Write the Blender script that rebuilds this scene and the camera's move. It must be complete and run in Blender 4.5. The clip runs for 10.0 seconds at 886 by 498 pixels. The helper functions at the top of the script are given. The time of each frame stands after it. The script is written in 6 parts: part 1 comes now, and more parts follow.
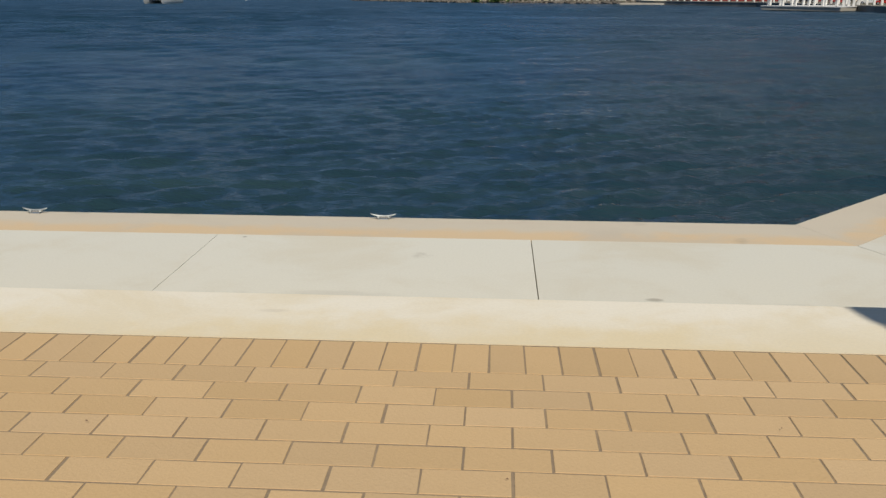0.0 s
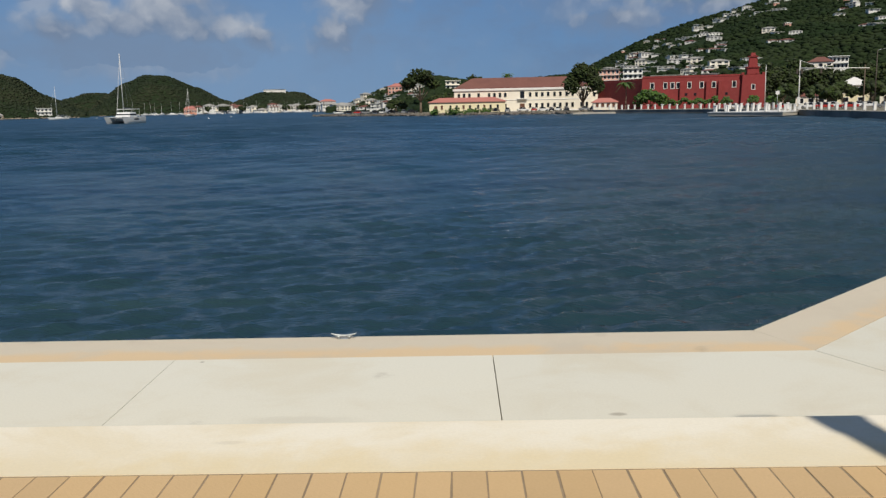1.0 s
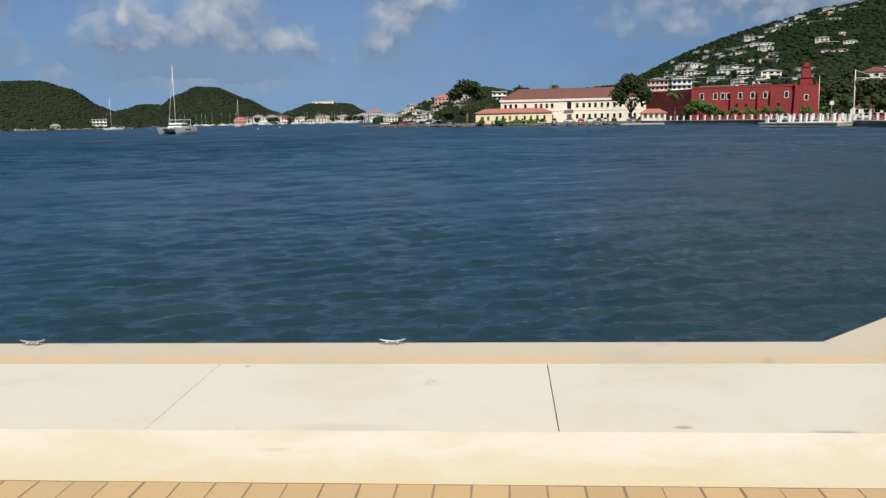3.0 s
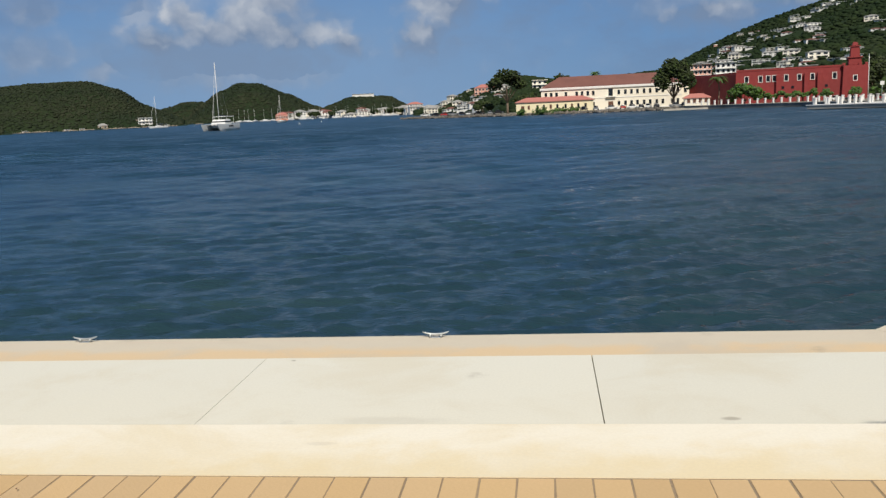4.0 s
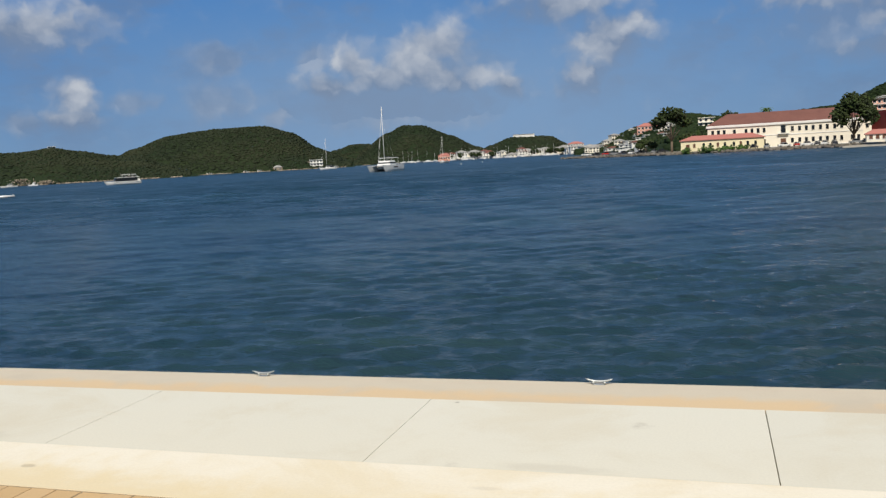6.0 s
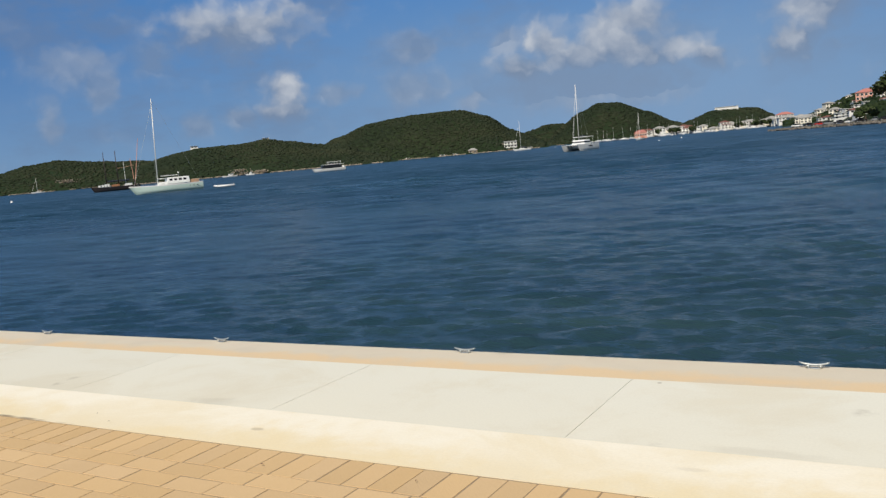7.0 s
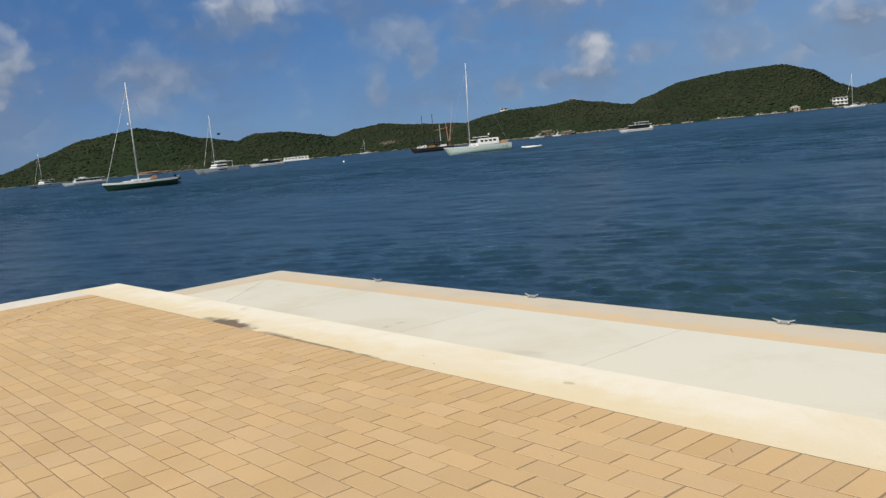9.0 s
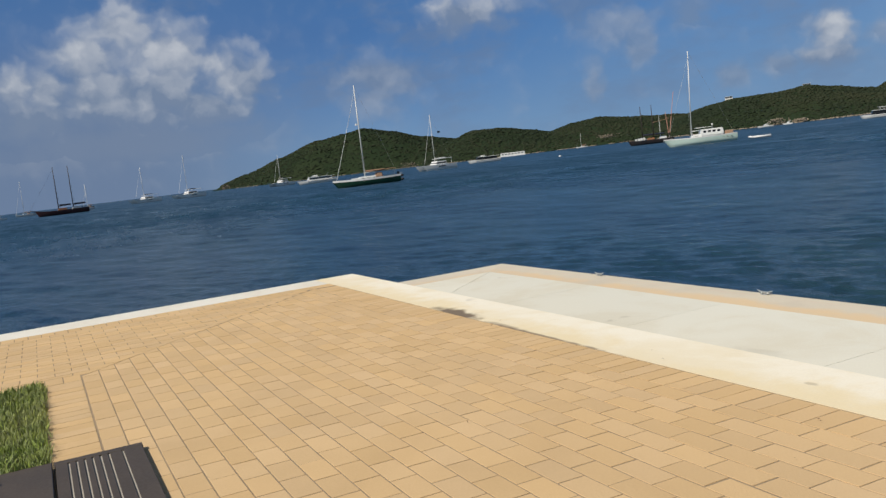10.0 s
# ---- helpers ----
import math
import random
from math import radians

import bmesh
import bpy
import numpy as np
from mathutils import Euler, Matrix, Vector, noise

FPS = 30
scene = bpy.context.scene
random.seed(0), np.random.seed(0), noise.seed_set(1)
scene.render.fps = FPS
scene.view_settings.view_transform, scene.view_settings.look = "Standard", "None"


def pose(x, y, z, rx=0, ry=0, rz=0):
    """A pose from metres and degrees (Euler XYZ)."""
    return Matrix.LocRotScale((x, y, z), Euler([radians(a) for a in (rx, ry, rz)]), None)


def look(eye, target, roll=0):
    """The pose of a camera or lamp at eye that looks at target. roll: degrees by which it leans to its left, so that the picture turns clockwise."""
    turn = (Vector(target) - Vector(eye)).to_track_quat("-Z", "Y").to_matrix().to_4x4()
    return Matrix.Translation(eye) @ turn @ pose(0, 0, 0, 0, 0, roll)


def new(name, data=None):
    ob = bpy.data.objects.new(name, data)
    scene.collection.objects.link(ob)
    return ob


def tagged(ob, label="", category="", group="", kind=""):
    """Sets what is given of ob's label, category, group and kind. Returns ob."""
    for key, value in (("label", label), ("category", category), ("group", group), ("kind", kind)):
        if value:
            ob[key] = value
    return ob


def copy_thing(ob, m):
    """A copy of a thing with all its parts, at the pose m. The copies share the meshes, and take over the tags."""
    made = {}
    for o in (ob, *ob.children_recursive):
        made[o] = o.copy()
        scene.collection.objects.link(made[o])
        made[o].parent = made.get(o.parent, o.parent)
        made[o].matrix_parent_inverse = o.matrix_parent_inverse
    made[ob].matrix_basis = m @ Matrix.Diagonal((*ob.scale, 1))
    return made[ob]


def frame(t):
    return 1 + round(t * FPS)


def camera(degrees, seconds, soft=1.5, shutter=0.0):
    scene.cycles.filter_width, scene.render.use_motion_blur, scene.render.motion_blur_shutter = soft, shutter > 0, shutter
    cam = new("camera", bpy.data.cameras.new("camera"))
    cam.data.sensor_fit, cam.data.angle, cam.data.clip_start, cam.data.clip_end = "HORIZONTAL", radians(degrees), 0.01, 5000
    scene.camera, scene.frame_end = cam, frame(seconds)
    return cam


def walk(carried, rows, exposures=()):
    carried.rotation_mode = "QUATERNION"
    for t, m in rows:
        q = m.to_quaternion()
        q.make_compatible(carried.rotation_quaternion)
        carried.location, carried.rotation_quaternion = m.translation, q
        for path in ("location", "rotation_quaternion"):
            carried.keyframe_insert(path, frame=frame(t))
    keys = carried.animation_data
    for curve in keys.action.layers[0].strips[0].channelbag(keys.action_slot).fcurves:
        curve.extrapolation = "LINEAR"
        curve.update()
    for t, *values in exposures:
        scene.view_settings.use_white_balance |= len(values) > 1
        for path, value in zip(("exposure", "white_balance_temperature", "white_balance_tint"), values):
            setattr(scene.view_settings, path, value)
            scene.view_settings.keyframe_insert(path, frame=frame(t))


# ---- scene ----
cam = camera(54.43, 10.0, soft=1.4)
PATH = [
    (0.0, (-0.0000, 0.0000, 1.5101), (-0.3006, 4.7841, 0.0883), 0.103),
    (0.5, (0.0118, -0.0148, 1.5465), (-0.1831, 4.8076, 0.2402), -0.199),
    (1.0, (0.0381, 0.0228, 1.5775), (-0.0599, 4.9550, 0.7626), -1.208),
    (1.5, (0.0167, 0.0752, 1.6112), (0.0177, 5.0640, 1.2766), -3.135),
    (2.0, (0.0279, 0.1686, 1.5432), (0.0676, 5.1589, 1.2331), -4.046),
    (2.5, (-0.0035, 0.1869, 1.5059), (-0.0925, 5.1606, 1.0019), -1.003),
    (3.0, (-0.0233, 0.2422, 1.4860), (-0.3821, 5.1730, 0.7384), -1.199),
    (3.2, (-0.0221, 0.2880, 1.4697), (-0.4411, 5.2047, 0.6632), -1.665),
    (4.5, (-0.0183, 0.1994, 1.5263), (-0.8156, 5.0765, 0.7656), -3.198),
    (5.0, (-0.0244, 0.1812, 1.5372), (-1.1133, 5.0198, 0.9035), -3.715),
    (5.2, (-0.0135, 0.1827, 1.5387), (-1.2148, 5.0032, 0.9734), -3.548),
    (6.3, (-0.0519, 0.1689, 1.5561), (-1.7409, 4.8465, 1.0386), -3.548),
    (6.5, (-0.0427, 0.1649, 1.5377), (-1.9354, 4.7619, 1.0035), -4.108),
    (7.0, (-0.0527, 0.1230, 1.5462), (-2.5786, 4.4030, 0.9969), -5.146),
    (7.5, (-0.0212, 0.0629, 1.5557), (-2.8986, 4.1100, 0.9708), -4.977),
    (8.0, (-0.0362, 0.0588, 1.5465), (-3.2512, 3.8473, 0.9884), -4.345),
    (8.5, (-0.0366, 0.0121, 1.5553), (-3.5769, 3.4962, 0.9836), -4.942),
    (9.0, (-0.0590, 0.0100, 1.5585), (-3.9028, 3.1493, 0.9507), -5.617),
    (9.5, (-0.0784, -0.0124, 1.5423), (-4.1914, 2.7713, 0.9638), -5.474),
    (10.0, (-0.0386, -0.1058, 1.5590), (-4.5490, 1.9927, 1.0565), -6.874),
]
walk(cam, [(t, look(e, g, r)) for t, e, g, r in PATH],
     exposures=[(0.0, -0.30), (0.8, -0.22), (1.5, 0.08), (2.0, 0.12), (2.5, 0.09), (5.0, 0.02), (7.5, 0.04), (10.0, -0.03)])

# ---- world, sun ----
SUN_EL = 47.0
SUN_WAY = Vector((0.22, -1.0, 0)).normalized()          # plan direction towards the sun
sun = new("sun", bpy.data.lights.new("sun", "SUN"))
sun.data.energy, sun.data.angle, sun.data.color = 4.3, radians(0.53), (1.0, 0.93, 0.82)
to_sun = SUN_WAY * math.cos(radians(SUN_EL)) + Vector((0, 0, math.sin(radians(SUN_EL))))
sun.matrix_world = look(tuple(to_sun * 50), (0, 0, 0))

# clouds: azimuth to the left, elevation, half width, half height (degrees)
HEAPED = [
    (17.0, 7.4, 1.9, 1.2), (18.6, 6.2, 2.1, 1.6), (22.5, 6.5, 1.3, 1.2), (24.4, 4.8, 1.7, 1.0),
    (20.5, 5.3, 2.6, 1.2), (16.5, 4.9, 2.2, 1.1), (7.6, 4.6, 1.6, 1.2), (12.8, 4.7, 0.9, 1.0),
    (6.0, 7.0, 2.4, 1.7), (8.6, 9.7, 4.1, 1.1), (-7.1, 9.1, 4.5, 1.5), (-13.5, 7.9, 6.8, 2.4),
    (-10.3, 5.2, 2.6, 1.0), (-20.5, 7.5, 2.6, 1.2), (-18.6, 6.1, 4.5, 1.5), (-23.9, 8.6, 3.0, 1.2),
]
SEAWARD = [
    (83.6, 10.4, 1.6, 1.3), (85.8, 8.7, 1.9, 1.4), (80.5, 8.5, 2.2, 1.9), (84.5, 6.4, 2.8, 2.0),
    (81.5, 6.1, 3.2, 2.0), (76.5, 6.7, 1.7, 1.7), (78.9, 5.0, 2.6, 1.3), (89.9, 7.2, 1.3, 1.1),
    (88.2, 7.0, 1.1, 1.2), (89.4, 5.3, 2.5, 1.2), (39.9, 4.8, 1.2, 1.0), (40.1, 3.6, 1.5, 0.7),
    (61.7, 9.2, 2.6, 1.3), (42.2, 8.9, 3.8, 1.5),
]
THIN = [
    (31.5, 4.4, 2.0, 1.0), (27.7, 3.3, 0.9, 0.6), (36.5, 4.5, 1.4, 0.6), (25.0, 6.7, 1.0, 0.8),
    (31.0, 7.0, 1.6, 0.9), (54.0, 4.1, 0.6, 1.2), (51.0, 6.1, 1.0, 1.4), (47.8, 7.5, 1.2, 1.0),
    (45.4, 3.1, 0.9, 0.9), (42.7, 3.4, 1.0, 0.6), (58.5, 9.9, 1.6, 1.0), (68.0, 5.5, 2.2, 2.0),
    (52.3, 7.0, 2.3, 1.1), (83.3, 3.3, 6.8, 1.2), (20.0, 3.9, 6.5, 1.5), (-9.0, 7.0, 5.0, 2.0),
]


class Nodes:
    """A short hand for node trees."""

    def __init__(self, tree):
        self.tree, self.n, self.l = tree, tree.nodes, tree.links

    def put(self, kind, ins=()):
        node = self.n.new(kind)
        for key, value in (ins.items() if isinstance(ins, dict) else enumerate(ins)):
            if value is None:
                continue
            if isinstance(value, bpy.types.NodeSocket):
                self.l.new(value, node.inputs[key])
            else:
                node.inputs[key].default_value = value
        return node

    def math(self, op, a, b=None, c=None, clamp=False):
        node = self.put("ShaderNodeMath", (a, b, c))
        node.operation, node.use_clamp = op, clamp
        return node.outputs[0]

    def vec(self, op, a, b=None, c=None):
        node = self.n.new("ShaderNodeVectorMath")
        node.operation = op
        for k, value in enumerate((a, b, c)):
            if isinstance(value, bpy.types.NodeSocket):
                self.l.new(value, node.inputs[k])
            elif value is not None:
                node.inputs[k].default_value = value
        return node.outputs["Value" if op in ("LENGTH", "DOT_PRODUCT") else "Vector"]

    def noise(self, vector, scale, detail=3.0, rough=0.55, distortion=0.0):
        return self.put("ShaderNodeTexNoise", {"Vector": vector, "Scale": scale, "Detail": detail,
                                               "Roughness": rough, "Distortion": distortion}).outputs["Fac"]

    def span(self, value, a, b, c=0.0, d=1.0, smooth=False):
        node = self.put("ShaderNodeMapRange", (value, a, b, c, d))
        node.interpolation_type = "SMOOTHSTEP" if smooth else "LINEAR"
        return node.outputs[0]

    def mix(self, fac, a, b, blend="MIX"):
        node = self.n.new("ShaderNodeMix")
        node.data_type, node.blend_type = "RGBA", blend
        for key, value in ((0, fac), (6, a), (7, b)):
            if isinstance(value, bpy.types.NodeSocket):
                self.l.new(value, node.inputs[key])
            else:
                node.inputs[key].default_value = value if key == 0 else (*value, 1.0)[:4]
        return node.outputs[2]


world = bpy.data.worlds.new("world")
scene.world = world
world.use_nodes = True
world.node_tree.nodes.clear()
w = Nodes(world.node_tree)
sky = w.put("ShaderNodeTexSky")
sky.sky_type, sky.sun_disc, sky.sun_elevation = "NISHITA", False, radians(SUN_EL)
sky.sun_rotation = math.atan2(SUN_WAY.x, SUN_WAY.y)
sky.air_density, sky.dust_density, sky.ozone_density = 1.0, 0.6, 2.5
way = w.put("ShaderNodeTexCoord").outputs["Generated"]
xyz = w.put("ShaderNodeSeparateXYZ", (way,))
az = w.math("MULTIPLY", w.math("ARCTAN2", w.math("MULTIPLY", xyz.outputs[0], -1.0), xyz.outputs[1]), 180 / math.pi)
el = w.math("MULTIPLY", w.math("ARCSINE", xyz.outputs[2]), 180 / math.pi)
uv = w.put("ShaderNodeCombineXYZ", (az, el, 0.0)).outputs[0]
half = (0.5, 0.5, 0.5)
warp = w.vec("SUBTRACT", w.put("ShaderNodeTexNoise", {"Vector": uv, "Scale": 0.42, "Detail": 3.0}).outputs["Color"], half)
curl = w.vec("SUBTRACT", w.put("ShaderNodeTexNoise", {"Vector": uv, "Scale": 1.2, "Detail": 3.0, "Roughness": 0.5}).outputs["Color"], half)
uv2 = w.vec("MULTIPLY_ADD", curl, (0.75, 0.65, 0.0), w.vec("MULTIPLY_ADD", warp, (1.5, 1.0, 0.0), uv))


def heap(puffs, grow):
    """How far inside the puffs a direction lies, and how high within them."""
    total, mass, lift = None, None, None
    for a, e, sa, se in puffs:
        sa, se = sa * grow, se * grow
        p = w.vec("MULTIPLY_ADD", uv2, (1 / sa, 1 / se, 0.0), (-a / sa, -e / se, 0.0))
        one = w.math("SUBTRACT", 1.0, w.vec("LENGTH", p), clamp=True)
        up = w.math("MULTIPLY", one, w.put("ShaderNodeSeparateXYZ", (p,)).outputs[1])
        if total is None:
            total, mass = one, one
        else:
            total, mass = w.math("SMOOTH_MAX", total, one, 0.22), w.math("ADD", mass, one)
        lift = up if lift is None else w.math("ADD", lift, up)
    return total, w.math("DIVIDE", lift, w.math("MAXIMUM", mass, 0.05))


total, tall = heap(HEAPED + SEAWARD, 2.1)
faint, _ = heap(THIN, 1.8)
billow = w.noise(uv2, 0.6, 2.0, 0.45)
fine = w.noise(uv2, 1.8, 2.0, 0.5)
lumps = w.put("ShaderNodeTexVoronoi", {"Vector": w.vec("MULTIPLY_ADD", curl, (0.5, 0.4, 0.0), w.vec("MULTIPLY", uv2, (0.85, 1.1, 0.0))), "Scale": 0.72, "Detail": 1.0, "Roughness": 0.45})
lumps.feature = "SMOOTH_F1"
lumps.inputs["Smoothness"].default_value = 0.7
puff = w.math("SUBTRACT", 0.55, lumps.outputs["Distance"])
high = w.span(el, 12.0, 24.0)                            # scattered cover above the view
cover = w.math("MULTIPLY_ADD", w.noise(w.vec("MULTIPLY", way, (3.0, 3.0, 5.0)), 1.6, 5.0), 1.0, -0.46)
cover = w.math("MULTIPLY", cover, w.math("MULTIPLY", high, w.span(az, 35.0, 60.0, 1.0, 0.15)))
veil = w.math("MULTIPLY", w.span(w.noise(w.vec("MULTIPLY", uv, (0.5, 1.0, 0.0)), 0.26, 5.0, 0.6), 0.43, 0.68, smooth=True), 0.46)
thick = w.math("MULTIPLY_ADD", puff, 0.35, w.math("MULTIPLY_ADD", w.math("SUBTRACT", billow, 0.5), 0.8, total))
dense = w.math("MULTIPLY", w.span(thick, 0.10, 0.78, smooth=True), w.span(total, 0.0, 0.35, smooth=True))
dense = w.math("MULTIPLY", dense, w.span(tall, -0.7, 0.0, 0.45, 1.0, smooth=True))
wisp = w.span(w.math("MULTIPLY_ADD", w.math("SUBTRACT", billow, 0.5), 0.9, faint), 0.05, 0.8, 0.0, 0.62, smooth=True)
wisp = w.math("MULTIPLY", wisp, w.span(faint, 0.0, 0.2, smooth=True))
dense = w.math("MAXIMUM", w.math("MAXIMUM", dense, wisp), w.span(cover, 0.0, 0.3, 0.0, 0.42))
bright = w.math("MULTIPLY_ADD", w.math("SUBTRACT", fine, 0.5), 0.3, w.math("MULTIPLY_ADD", tall, 1.0, 0.36))
bright = w.math("MULTIPLY_ADD", w.math("SUBTRACT", billow, 0.5), 0.8, w.math("MULTIPLY_ADD", puff, 0.7, bright), clamp=True)
bright = w.math("MULTIPLY", bright, w.span(total, 0.10, 0.7, 0.55, 1.0))
cloud = w.mix(bright, (3.5, 4.6, 6.6), (11.0, 11.4, 12.0))
deep_blue = w.span(az, 35.0, 75.0, 0.0, 1.0, smooth=True)
low = w.mix(w.span(el, 0.0, 11.0), (3.3, 5.6, 8.8), (1.5, 4.15, 9.3))
low = w.mix(w.math("MULTIPLY", deep_blue, w.span(el, 2.0, 9.0)), low, (1.2, 3.1, 7.2))
air = w.mix(w.span(el, 8.0, 40.0, 1.0, 0.0, smooth=True), sky.outputs[0], low)
air = w.mix(w.math("MULTIPLY", w.math("MULTIPLY", deep_blue, 0.7), w.math("MULTIPLY", w.span(el, 10.0, 18.0), w.span(el, 85.0, 60.0))), air, (0.9, 2.3, 5.2))
bank = w.math("MULTIPLY", w.span(az, 66.0, 86.0, smooth=True), w.span(el, 14.0, 3.0, 0.0, 0.9, smooth=True))
grey = w.math("MAXIMUM", w.math("MULTIPLY", veil, w.span(el, 0.5, 4.0, 0.3, 1.1)), bank)
air = w.mix(grey, air, (2.7, 3.8, 6.0))
mist = w.math("MULTIPLY", w.span(w.math("ABSOLUTE", w.math("SUBTRACT", az, 17.0)), 28.0, 3.0, smooth=True), w.span(el, 12.0, 3.0, 0.0, 0.7, smooth=True))
air = w.mix(mist, air, (3.9, 6.2, 9.7))
# the grey cloud over the hill goes on upwards
roof = w.math("MULTIPLY", w.span(az, -4.0, -9.0, smooth=True), w.math("MULTIPLY", w.span(el, 9.0, 14.0, smooth=True), w.span(el, 62.0, 40.0, smooth=True)))
roof = w.math("MULTIPLY", roof, w.span(w.noise(w.vec("MULTIPLY", way, (3.0, 3.0, 5.0)), 1.3, 4.0), 0.30, 0.55, 0.4, 0.9))
air = w.mix(roof, air, (2.9, 3.4, 3.8))
colour = w.mix(w.math("MULTIPLY", dense, 0.85), air, cloud)
back = w.put("ShaderNodeBackground", (colour, 0.0535))
w.l.new(back.outputs[0], w.put("ShaderNodeOutputWorld").inputs[0])

# ---- materials ----


def material(name, colour, rough=0.8, other=None, grain=8.0, patch=0.7, amount=0.5, speck=0.12, bump=0.15,
             metal=0.0, each=0.0, coat=0.0, space="Object", spec=0.5):
    """A painted or mineral surface: colour and other mix in patches, a fine grain, roughness that varies, and relief."""
    m = bpy.data.materials.new(name)
    m.use_nodes = True
    n = Nodes(m.node_tree)
    b = n.n["Principled BSDF"]
    place = n.put("ShaderNodeTexCoord").outputs[space]
    wide = n.noise(place, patch, 5.0, 0.6, 0.4)
    small = n.noise(place, grain, 4.0, 0.6)
    other = other or tuple(c * 0.72 for c in colour)
    col = n.mix(n.math("MULTIPLY", n.span(wide, 0.38, 0.68, smooth=True), amount), colour, other)
    col = n.mix(n.span(small, 0.3, 0.75, 0.0, speck * 2), col, tuple(c * 0.6 for c in colour))
    if each:
        rnd = n.put("ShaderNodeObjectInfo").outputs["Random"]
        isl = n.put("ShaderNodeNewGeometry").outputs["Random Per Island"]
        pick = n.math("FRACT", n.math("ADD", n.math("MULTIPLY", rnd, 7.31), isl))
        hsv = n.put("ShaderNodeHueSaturation", {"Color": col, "Value": n.span(pick, 0, 1, 1 - each, 1 + each),
                                                "Saturation": n.span(n.math("FRACT", n.math("MULTIPLY", pick, 13.7)), 0, 1, 1 - each * 0.7, 1 + each * 0.5)})
        col = hsv.outputs[0]
    n.l.new(col, b.inputs["Base Color"])
    n.l.new(n.span(small, 0.2, 0.8, max(0.02, rough - 0.1), min(1.0, rough + 0.1)), b.inputs["Roughness"])
    b.inputs["Metallic"].default_value = metal
    b.inputs["Coat Weight"].default_value = coat
    b.inputs["Specular IOR Level"].default_value = spec
    if bump:
        bp = n.put("ShaderNodeBump", {"Height": n.math("ADD", small, n.math("MULTIPLY", wide, 0.6)), "Strength": bump, "Distance": 0.01 if grain > 5 else 0.2})
        n.l.new(bp.outputs[0], b.inputs["Normal"])
    return m


def banded(name, near, far, y0, y1, blur, extra, grain=60.0, rough=0.85, stains=()):
    """Concrete that turns from one tone to another across its width, with a ragged, stained change between."""
    m = bpy.data.materials.new(name)
    m.use_nodes = True
    n = Nodes(m.node_tree)
    b = n.n["Principled BSDF"]
    place = n.put("ShaderNodeTexCoord").outputs["Object"]
    x, y, z = n.put("ShaderNodeSeparateXYZ", (place,)).outputs
    wide = n.noise(place, 0.9, 6.0, 0.65, 0.5)
    mid = n.noise(place, 5.0, 5.0, 0.6)
    small = n.noise(place, grain, 3.0, 0.6)
    t = n.math("ADD", y, n.math("MULTIPLY", n.math("SUBTRACT", mid, 0.5), blur))
    t = n.math("ADD", t, n.math("MULTIPLY", n.math("SUBTRACT", wide, 0.5), blur * 1.6))
    col = n.mix(n.span(t, y0, y1, smooth=True), near, far)
    col = n.mix(n.math("MULTIPLY", n.span(wide, 0.44, 0.66, smooth=True), 0.75), col, extra)
    spots = n.math("MULTIPLY", n.span(n.noise(place, 2.3, 2.0, 0.4), 0.70, 0.78, smooth=True), n.span(mid, 0.45, 0.6))
    col = n.mix(n.math("MULTIPLY", spots, 0.35), col, (0.30, 0.26, 0.20))
    for sx, sy, rx, ry, level in stains:                  # old spills, longer than wide
        q = n.vec("MULTIPLY_ADD", place, (1 / rx, 1 / ry, 0.0), (-sx / rx, -sy / ry, 0.0))
        far_off = n.math("ADD", n.vec("LENGTH", q), n.math("MULTIPLY", n.math("SUBTRACT", mid, 0.5), 1.6))
        col = n.mix(n.span(far_off, 0.35, 1.0, level, 0.0, smooth=True), col, (0.16, 0.12, 0.085))
    col = n.mix(n.span(small, 0.35, 0.8, 0.0, 0.10), col, (0.3, 0.27, 0.22))
    rnd = n.put("ShaderNodeObjectInfo").outputs["Random"]
    col = n.put("ShaderNodeHueSaturation", {"Color": col, "Value": n.span(rnd, 0, 1, 0.96, 1.03)}).outputs[0]
    n.l.new(col, b.inputs["Base Color"])
    b.inputs["Roughness"].default_value = rough
    b.inputs["Specular IOR Level"].default_value = 0.25
    bp = n.put("ShaderNodeBump", {"Height": n.math("ADD", small, mid), "Strength": 0.12, "Distance": 0.004})
    n.l.new(bp.outputs[0], b.inputs["Normal"])
    return m


